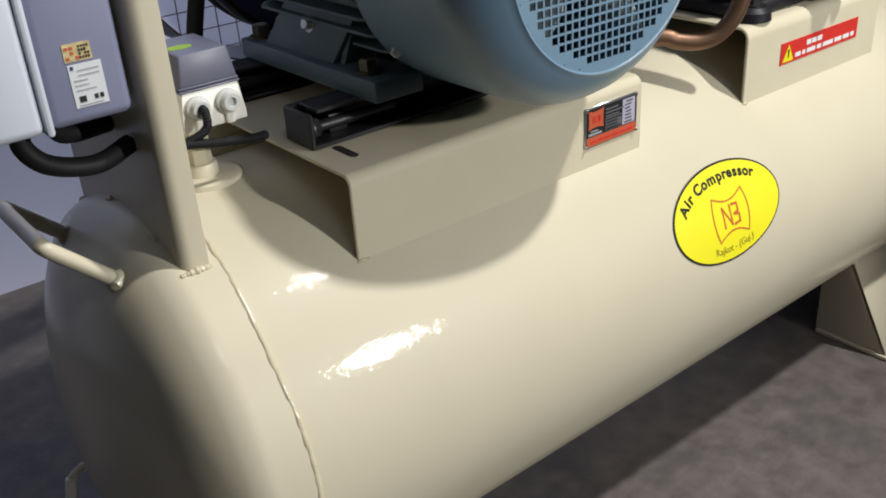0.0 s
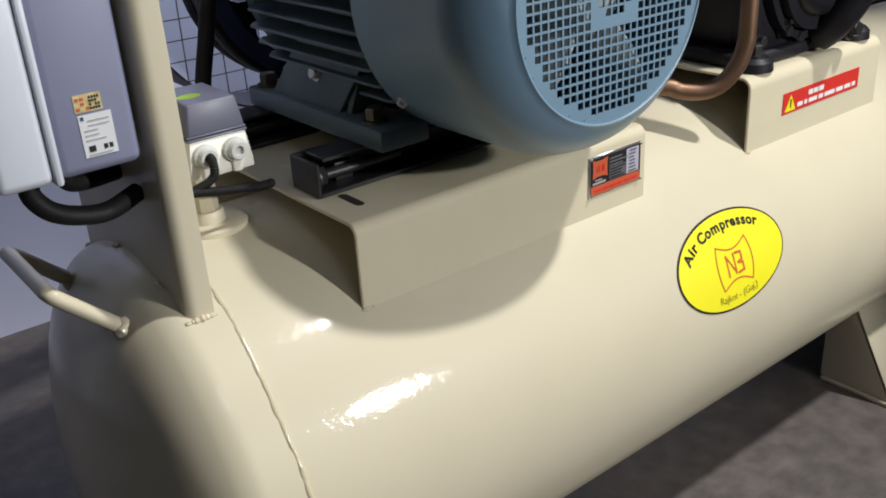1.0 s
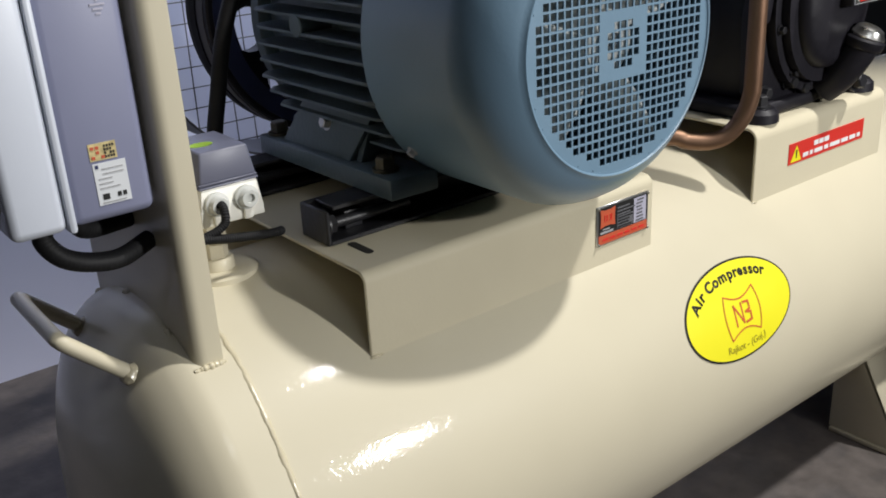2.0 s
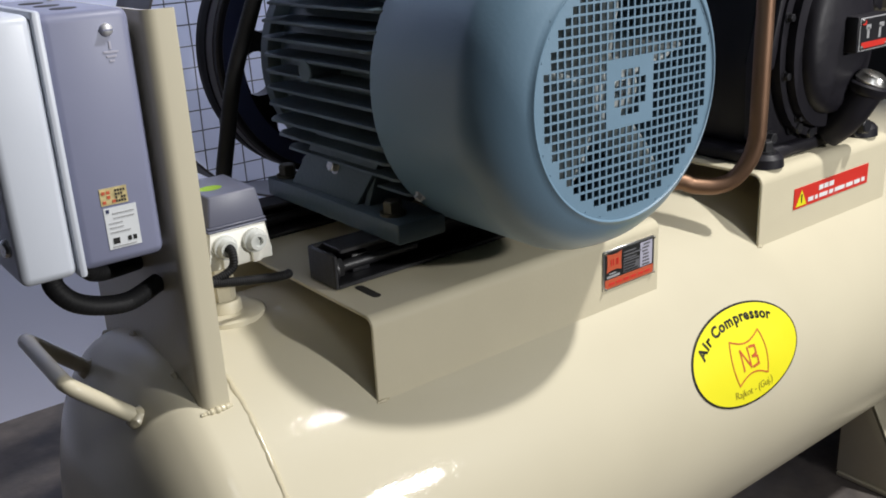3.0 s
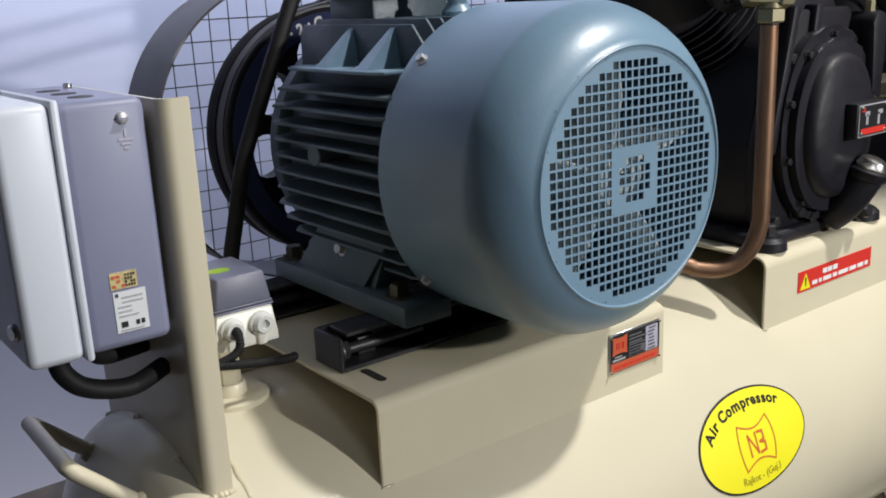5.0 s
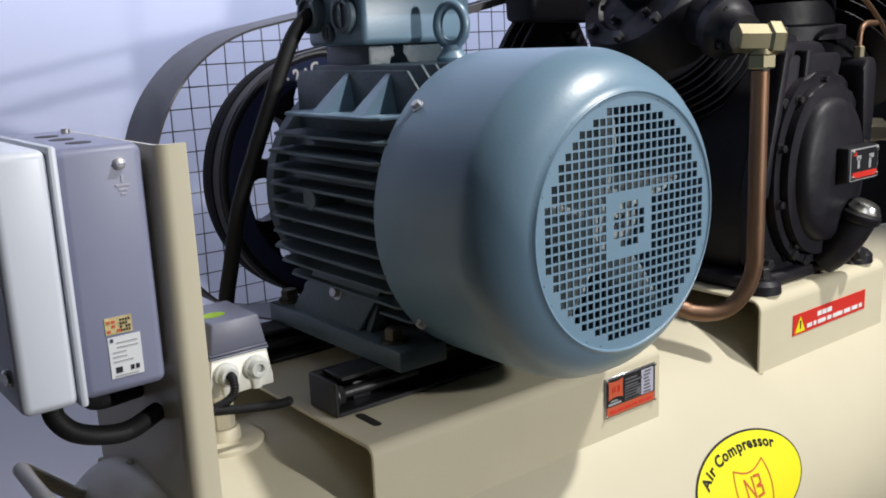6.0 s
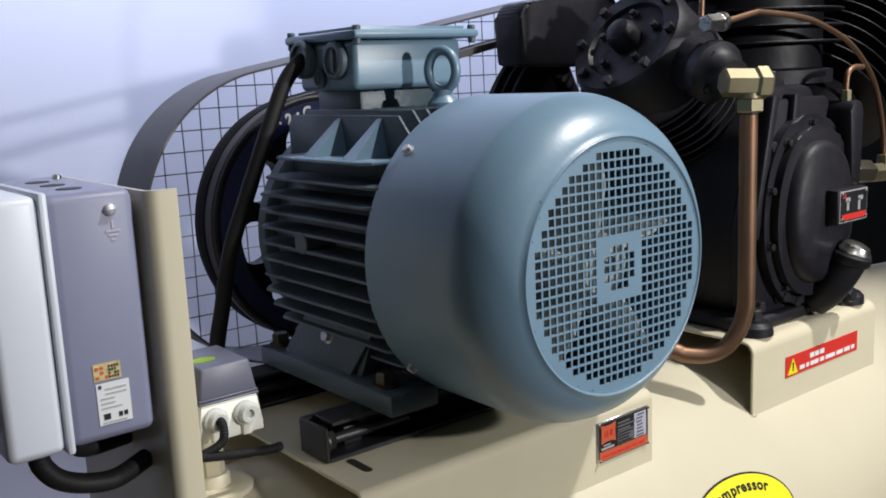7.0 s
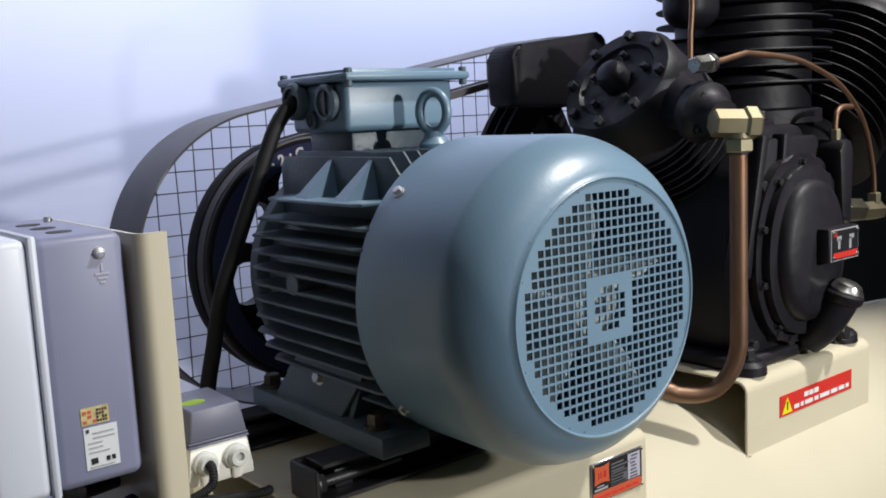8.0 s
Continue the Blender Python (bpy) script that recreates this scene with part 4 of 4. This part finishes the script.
# ---------- pressure switch ----------
def build_switch():
    sw = thing("pressure_switch", (-0.056, -0.07, 0.68), "grey and ivory pressure switch on the tank fitting", "pressure switch")
    yf, yb = -0.104, -0.028
    base = part("base", prism([(-0.0925, 0.7225), (-0.0305, 0.7225), (-0.0275, 0.690), (-0.0255, 0.688), (-0.0255, 0.682), (-0.0955, 0.682), (-0.0955, 0.688), (-0.0935, 0.690)], along_y, yf, yb, None, 0.0015), IVORY, sw, "ivory plastic base")
    part("lip", box(-0.0935, -0.0288, yf - 0.0015, yb + 0.001, 0.7212, 0.7238, 0.0012, 2), SWITCHGREY, sw)
    part("lip", box(-0.0930, -0.0293, yf - 0.0005, yb + 0.001, 0.7246, 0.7268, 0.001, 2), SWITCHGREY, sw)
    cap = bmesh.new()
    lo = [(-0.0920, yf), (-0.0300, yf), (-0.0300, yb), (-0.0920, yb)]
    hi = [(-0.0870, yf + 0.003), (-0.0345, yf + 0.003), (-0.0360, yb - 0.003), (-0.0860, yb - 0.003)]
    a = [cap.verts.new((x, y, 0.7255)) for x, y in lo]
    b = [cap.verts.new((x, y, 0.7575 if y < -0.06 else 0.7590)) for x, y in hi]
    cap.faces.new(a)
    cap.faces.new(b)
    for k in range(4):
        cap.faces.new((a[k], a[(k + 1) % 4], b[(k + 1) % 4], b[k]))
    bmesh.ops.recalc_face_normals(cap, faces=cap.faces)
    bmesh.ops.bevel(cap, geom=cap.edges[:], offset=0.0026, segments=3, profile=0.5, affect="EDGES")
    capo = part("cap", cap, SWITCHGREY, sw, "slate grey plastic cap")
    bm = bmesh.new()
    bm.faces.new([bm.verts.new((-0.0715 + 0.0125 * math.cos(t), -0.073 + 0.0085 * math.sin(t), 0.7584 + 0.0002 * math.sin(t))) for t in (2 * math.pi * k / 32 for k in range(32))])
    bmesh.ops.solidify(bm, geom=bm.faces[:], thickness=-0.0006)
    part("lime_badge", bm, LIME, capo, "lime green oval badge")
    for x in (-0.078, -0.0455):
        gl = part("cable_gland", lathe([(0, 0), (0, 0.0125), (0.005, 0.0125), (0.006, 0.0105), (0.012, 0.0085), (0.012, 0.005), (0.008, 0.0045), (0.008, 0)], (x, yf, 0.705), (0, -1, 0), 28), CLEARPL, base, "milky plastic cable gland")
        part("gland_rib", box(x - 0.005, x + 0.005, yf - 0.005, yf, 0.682, 0.697, 0.002), IVORY, gl)
    hose = thing("conduit_hose", (-0.08, -0.11, 0.665), "black corrugated conduit hose at the pressure switch", "hose", "switch hoses")
    part("hose_skin", tube(smooth_path([(-0.078, -0.108, 0.706), (-0.078, -0.119, 0.706), (-0.079, -0.125, 0.700), (-0.081, -0.126, 0.691), (-0.090, -0.126, 0.685), (-0.108, -0.124, 0.680)], 8), 0.0040, 14, None, 0.0006, 0.0024), RUBBER, hose)
    hose = thing("conduit_hose", (-0.05, -0.12, 0.655), "black corrugated conduit hose at the pressure switch", "hose", "switch hoses")
    part("hose_skin", tube(smooth_path([(-0.130, -0.127, 0.684), (-0.10, -0.127, 0.679), (-0.075, -0.126, 0.6735), (-0.050, -0.125, 0.669), (-0.036, -0.124, 0.6665), (-0.022, -0.121, 0.6645), (-0.016, -0.115, 0.6625)], 8), 0.0042, 14, None, 0.0006, 0.0024), RUBBER, hose)


build_switch()

# motor cable from the terminal box gland down behind the switch
mc = thing("motor_cable", (-0.01, 0.05, 0.66), "thick black motor cable hanging from the terminal box", "cable")
part("sheath", tube(smooth_path([(0.150, 0.054, 1.056), (0.136, 0.054, 1.052), (0.114, 0.053, 1.028), (0.089, 0.05, 0.981), (0.054, 0.05, 0.905), (0.027, 0.05, 0.842), (0.010, 0.05, 0.776), (0.0, 0.05, 0.735), (-0.006, 0.05, 0.69), (-0.008, 0.052, 0.665)], 10), 0.0092, 18, None, 0.00015, 0.004), RUBBER, mc)


# ---------- pump ----------
def build_pump():
    pump = thing("compressor_pump", (CX, -0.02, 0.662), "black cast iron piston compressor pump with finned cylinders", "compressor pump")
    base = part("base_flange", box(0.645, 0.930, -0.226, 0.14, 0.6625, 0.682, 0.006, 3), BLACKCAST, pump)
    case = part("crankcase", prism([(0.672, 0.68), (0.912, 0.68), (0.925, 0.80), (0.905, 0.93), (0.86, 0.995), (0.73, 0.995), (0.69, 0.93), (0.664, 0.80)], along_y, -0.185, 0.135, None, 0.012), BLACKCAST, pump, "black cast crankcase")
    # stepped front flange and domed inspection cover
    hexa = lambda g: [(0.79 + (x - 0.79) * g, 0.82 + (z - 0.82) * g) for x, z in ((0.668, 0.69), (0.70, 0.678), (0.885, 0.678), (0.917, 0.69), (0.922, 0.80), (0.895, 0.92), (0.855, 0.978), (0.735, 0.978), (0.695, 0.92), (0.662, 0.80))]
    fl = part("front_flange", prism(hexa(1.0), along_y, -0.212, -0.183, None, 0.005), BLACKCAST, pump, "black stepped front flange")
    egg = lambda rx, rz, zc: [(0.79 + rx * math.copysign(abs(math.cos(2 * math.pi * k / 48)) ** 0.85, math.cos(2 * math.pi * k / 48)), zc + rz * math.sin(2 * math.pi * k / 48) * (1.12 if math.sin(2 * math.pi * k / 48) > 0 else 1)) for k in range(48)]
    part("flange_step", prism(egg(0.112, 0.128, 0.812), along_y, -0.226, -0.210, None, 0.004), BLACKCAST, fl)
    part("flange_lip", prism(egg(0.098, 0.114, 0.812), along_y, -0.238, -0.224, None, 0.004), BLACKCAST, fl)
    bm, rings = bmesh.new(), []
    for f, y in ((1.0, -0.236), (0.985, -0.244), (0.95, -0.250), (0.85, -0.255), (0.6, -0.259), (0.3, -0.261)):
        rings.append([bm.verts.new((x, y, z)) for x, z in egg(0.080 * f, 0.096 * f, 0.812)])
    for p, q in zip(rings, rings[1:]):
        for k in range(48):
            bm.faces.new((p[k], p[(k + 1) % 48], q[(k + 1) % 48], q[k]))
    bm.faces.new(rings[-1])
    part("inspection_cover", bm, BLACKCAST, pump, "domed black inspection cover", 60)
    for k in range(10):
        a = radians(18 + 36 * k)
        part("cover_bolt", hexbolt((0.79 + 0.104 * math.cos(a), -0.226, 0.818 + 0.124 * math.sin(a)), (0, -1, 0), 0.0055, 0.008), BLACKSTEEL, fl)
    for x, z in ((0.684, 0.695), (0.90, 0.695), (0.706, 0.915), (0.884, 0.915)):
        part("flange_bolt", hexbolt((x, -0.212, z), (0, -1, 0), 0.008, 0.011), BLACKSTEEL, fl)
    for x0, x1 in ((0.668, 0.705), (0.74, 0.757)):
        part("case_rib", prism([(x0 - 0.010, 0.79), (x0 + 0.006, 0.79), (x1 + 0.014, 0.985), (x1 - 0.002, 0.985)], along_y, -0.222, -0.2, None, 0.004), BLACKCAST, case)
    part("neck_flange", box(0.70, 0.88, -0.15, 0.07, 0.988, 1.004, 0.005), BLACKCAST, case)
    for x in (0.712, 0.76, 0.82, 0.868):
        part("neck_bolt", hexbolt((x, -0.14, 1.004), (0, 0, 1), 0.008, 0.012), BLACKSTEEL, case)
    # name plate
    pl = part("pump_plate", box(0.772, 0.852, -0.279, -0.258, 0.803, 0.852, 0.004), BLACKCAST, pump, "small framed plate on the pump cover")
    part("plate_frame", box(0.7755, 0.8485, -0.2797, -0.2790, 0.8055, 0.8495), ZINC, pl)
    part("plate_face", box(0.7770, 0.8470, -0.2803, -0.2797, 0.807, 0.848), BLACKSTEEL, pl)
    part("plate_band", box(0.780, 0.844, -0.2808, -0.2803, 0.809, 0.817), RED, pl)
    bars([(0.012, 0.016, 0.012, 0.006), (0.015, 0.004, 0.006, 0.014), (0.045, 0.016, 0.013, 0.006), (0.045, 0.002, 0.006, 0.016)], 0.777, 0.818, -0.2804, GREYINK, pl)
    bars([(0.002, 0.020, 0.010, 0.006)], 0.777, 0.820, -0.2804, RED, pl)
    for x in (0.7805, 0.8435):
        for z in (0.810, 0.845):
            part("plate_rivet", rod((x, -0.279, z), (x, -0.2830, z), 0.003, 12, 0.001), CHROME, pl)
    # oil filler spout with plated cap
    sp = part("oil_filler", tube(smooth_path([(0.806, -0.228, 0.684), (0.808, -0.244, 0.698), (0.812, -0.259, 0.718), (0.818, -0.270, 0.740), (0.821, -0.274, 0.752)], 5), 0.0235, 24), BLACKCAST, pump, "black cast oil filler spout")
    part("spout_collar", lathe([(0, 0.016), (0, 0.025), (0.004, 0.0275), (0.012, 0.0275), (0.015, 0.025), (0.015, 0.016)], (0.819, -0.272, 0.743), (0.15, -0.25, 0.95), 28, close=True), BLACKCAST, sp)
    part("filler_cap", lathe([(0, 0), (0, 0.0235), (0.004, 0.0245), (0.008, 0.021), (0.013, 0.0185), (0.0160, 0.012), (0.0165, 0)], (0.822, -0.276, 0.757), (0.15, -0.35, 0.93), 24), CHROME, sp, "plated oil filler cap")
    part("drain_plug", hexbolt((0.838, -0.255, 0.690), (0, -1, 0.2), 0.011, 0.016), BLACKSTEEL, sp)
    for x, z in ((0.735, 0.702), (0.765, 0.690), (0.872, 0.695)):
        part("base_plug", hexbolt((x, -0.213, z), (0, -1, 0), 0.0085, 0.016), BLACKSTEEL, base)
    for x in (0.662, 0.905):
        lug = part("base_lug", lathe([(0, 0), (0, 0.027), (0.012, 0.026), (0.018, 0.020), (0.018, 0)], (x, -0.222, 0.6625), (0, 0, 1), 28), BLACKCAST, base)
        part("lug_bolt", hexbolt((x, -0.222, 0.680), (0, 0, 1), 0.011, 0.017), BLACKSTEEL, lug)
    part("breather_block", prism([(0.862, 0.855), (0.888, 0.845), (0.892, 0.955), (0.884, 0.970), (0.862, 0.970), (0.854, 0.955)], along_y, -0.250, -0.20, None, 0.006), BLACKCAST, pump)

    def cylinder(foot, head, r_fin, r_core, r_head, fins, name, bolts=8, head_h=0.05, lowest=0.35):
        f, h = Vector(foot), Vector(head)
        w = (h - f).normalized()
        n = (h - f).length - head_h
        core = part(name, lathe([(0, 0), (0, r_core * 1.15), (0.02, r_core * 1.15), (0.024, r_core), (n, r_core), (n, 0)], f, w, 48), BLACKCAST, pump, "finned black cylinder")
        first = lowest * n
        for k in range(fins):
            s = first + (n - first - 0.004) * k / (fins - 1)
            part("cylinder_fin", lathe([(s, r_core - 0.003), (s + 0.0008, r_fin - 0.001), (s + 0.0018, r_fin), (s + 0.0030, r_fin), (s + 0.0040, r_fin - 0.001), (s + 0.0048, r_core - 0.003)], f, w, 56, close=True), BLACKCAST, core)
        top = part("cylinder_head", lathe([(n, 0), (n, r_head), (n + head_h * 0.45, r_head), (n + head_h * 0.5, r_head * 0.985), (n + head_h * 0.88, r_head * 0.975), (n + head_h, r_head * 0.90), (n + head_h * 1.0, r_head * 0.66), (n + head_h * 0.93, r_head * 0.62), (n + head_h * 0.93, 0)], f, w, 56), BLACKCAST, pump, "round black cylinder head")
        u, v, _ = frame_of(w)
        for k in range(bolts):
            a = 2 * math.pi * (k + 0.3) / bolts
            part("head_bolt", hexbolt(f + w * (n + head_h * 0.97) + (u * math.cos(a) + v * math.sin(a)) * r_head * 0.8, w, 0.0070, 0.012), BLACKSTEEL, top)
        return top, w, u, v

    H = Vector((0.585, -0.065, 1.070))
    top, w, u, v = cylinder((0.80, -0.065, 0.91), H, 0.098, 0.07, 0.092, 9, "side_cylinder", 8, 0.088)
    part("head_boss", lathe([(-0.006, 0), (-0.006, 0.022), (0.012, 0.022), (0.022, 0.017), (0.026, 0.008), (0.026, 0)], H, w, 28), BLACKCAST, top)
    for k in range(5):
        a = 2 * math.pi * (k + 0.1) / 5
        part("valve_screw", hexbolt(H + (u * math.cos(a) + v * math.sin(a)) * 0.044 - w * 0.004, w, 0.0046, 0.008), BLACKSTEEL, top)
    # outlet stub and brass elbow
    stub = part("outlet_stub", lathe([(0, 0), (0, 0.034), (0.03, 0.036), (0.050, 0.030), (0.062, 0.030), (0.066, 0.040), (0.082, 0.041), (0.086, 0.034), (0.098, 0.027), (0.112, 0.025), (0.112, 0)], (0.622, -0.125, 1.040), (-0.22, -0.93, -0.27), 32), BLACKCAST, top)
    for k in range(4):
        a = math.pi / 2 * k + 0.6
        part("stub_bolt", hexbolt((0.605 + 0.030 * math.cos(a), -0.203, 1.017 + 0.030 * math.sin(a)), (-0.22, -0.93, -0.27), 0.006, 0.009), BLACKSTEEL, stub)
    cylinder((0.91, -0.05, 0.995), (0.91, -0.05, 1.40), 0.135, 0.105, 0.125, 13, "upright_cylinder", lowest=0.17)
    cylinder((0.98, -0.065, 0.88), (1.26, -0.065, 1.14), 0.125, 0.085, 0.115, 10, "side_cylinder")
    part("manifold", box(0.715, 0.80, -0.10, -0.03, 1.142, 1.22, 0.03, 5), BLACKCAST, pump)
    # Made-up block, added to fill the dark space right of the crankcase.
    part("rear_filler_block", box(0.925, 1.10, -0.03, 0.13, 0.69, 0.97, 0.02, 3), BLACKCAST, pump)
    # intake filter behind the side head
    part("intake_box", prism([(0.523, 1.040)] + arc(0.545, 1.109, 0.022, 180, 98, 6) + arc(0.71, 1.129, 0.022, 98, 0, 6) + [(0.732, 1.034)], along_y, 0.076, 0.135, None, 0.008), BLACKCAST, pump, "black intake filter housing")
    # flywheel
    fly = part("flywheel", lathe([(0.206, 0.215), (0.206, 0.258), (0.208, FLY_R), (0.214, FLY_R), (0.219, FLY_R - 0.011), (0.228, FLY_R - 0.011), (0.233, FLY_R), (0.237, FLY_R), (0.242, FLY_R - 0.011), (0.251, FLY_R - 0.011), (0.256, FLY_R), (0.266, FLY_R), (0.268, 0.258), (0.268, 0.215)], (CX, -0.05, CZ), (0, 1, 0), 96, close=True), BLACKCAST, pump, "black spoked flywheel")
    part("fly_hub", rod((CX, 0.13, CZ), (CX, 0.215, CZ), 0.06, 32), BLACKCAST, fly)
    for k in range(10):
        a = radians(12 + 36 * k)
        uu, vv = Vector((math.cos(a), 0, math.sin(a))), Vector((-math.sin(a), 0, math.cos(a)))
        put = lambda p, q, d: Vector((CX, 0.175 + d, CZ)) + uu * p + vv * (q + d * 0.4)
        part("fly_blade", prism([(0.05, -0.02), (0.22, -0.024), (0.22, 0.024), (0.05, 0.02)], put, 0.0, 0.03, None, 0.002), BLACKCAST, fly)
    return pump


build_pump()


# ---------- pipework ----------
def build_pipes():
    dp = thing("delivery_pipe", (0.60, -0.21, 0.62), "copper delivery pipe with brass elbow", "pipe")
    EX, EY = 0.599, -0.252
    el = part("elbow", rod((0.566, -0.236, 1.006), (0.604, -0.258, 1.004), 0.0180, 6, 0.003), BRASS, dp, "brass compression elbow")
    part("elbow_flange", rod((0.600, -0.256, 1.004), (0.619, -0.2665, 1.003), 0.0215, 6, 0.004), BRASS, el, "bright brass hexagon end")
    part("elbow_leg", rod((EX, EY, 0.984), (EX, EY, 1.004), 0.0150, 20, 0.002), BRASS, el)
    part("nut", rod((EX, EY, 0.968), (EX, EY, 0.986), 0.0180, 6, 0.002), BRASS, dp)
    run = [(EX, EY, 0.965), (EX, EY, 0.85), (EX, EY, 0.735), (EX - 0.001, EY + 0.001, 0.712), (EX - 0.007, EY + 0.006, 0.686), (0.579, -0.234, 0.6625), (0.562, -0.219, 0.6535), (0.540, -0.1995, 0.6550), (0.5238, -0.1847, 0.6610), (0.47, -0.138, 0.655), (0.45, -0.12, 0.640), (0.445, -0.115, 0.615)]
    part("bend", tube(smooth_path(run, 10), 0.0112, 20), COPPER, dp, "bent tarnished copper tube")
    up = thing("unloader_pipe", (0.60, -0.21, 1.08), "thin copper unloader pipe with plated nuts", "pipe", "thin copper pipes")
    Y = -0.2
    part("nut", rod((0.580, Y, 1.080), (0.610, Y, 1.082), 0.0115, 6, 0.0015), CHROME, up)
    part("collar", rod((0.610, Y, 1.082), (0.619, Y, 1.083), 0.0125, 18, 0.0015), CHROME, up)
    part("thin_tube", tube(smooth_path([(0.615, Y, 1.083), (0.64, Y, 1.086), (0.685, Y, 1.094), (0.705, Y, 1.095), (0.79, Y, 1.090), (0.85, Y, 1.080), (0.929, Y, 1.054), (0.985, Y, 1.018), (1.016, Y, 0.985), (1.035, Y, 0.945), (1.047, Y, 0.905), (1.050, Y, 0.868)], 8), 0.0042, 12), COPPER, up)
    part("end_fitting", rod((1.050, Y, 0.858), (1.050, Y, 0.876), 0.010, 6, 0.001), BRASS, up)
    part("tee", rod((1.000, Y, 0.850), (1.066, Y, 0.846), 0.0155, 6, 0.002), BRASS, up)
    part("hex_union", rod((0.945, Y, 0.858), (1.002, Y, 0.852), 0.019, 6, 0.003), BOLTDULL, up)
    sp = thing("sensing_pipe", (0.56, -0.2, 1.085), "thin copper sensing pipe rising from the head", "pipe", "thin copper pipes")
    part("thin_tube", tube(smooth_path([(0.586, -0.19, 1.085), (0.587, -0.19, 1.12), (0.590, -0.19, 1.17), (0.60, -0.17, 1.26), (0.66, -0.11, 1.30)], 8), 0.0034, 12), COPPER, sp)
    bp = thing("breather_pipe", (0.90, -0.23, 1.0), "short bent copper breather pipe on the pump", "pipe", "thin copper pipes")
    part("thin_tube", tube(smooth_path([(0.873, -0.23, 0.972), (0.873, -0.23, 0.992), (0.877, -0.23, 1.008), (0.893, -0.229, 1.016), (0.925, -0.226, 1.016)], 8), 0.0042, 12), COPPER, bp)
    part("nut", rod((0.873, -0.23, 0.966), (0.873, -0.23, 0.985), 0.0075, 6, 0.001), BRASS, bp)


build_pipes()
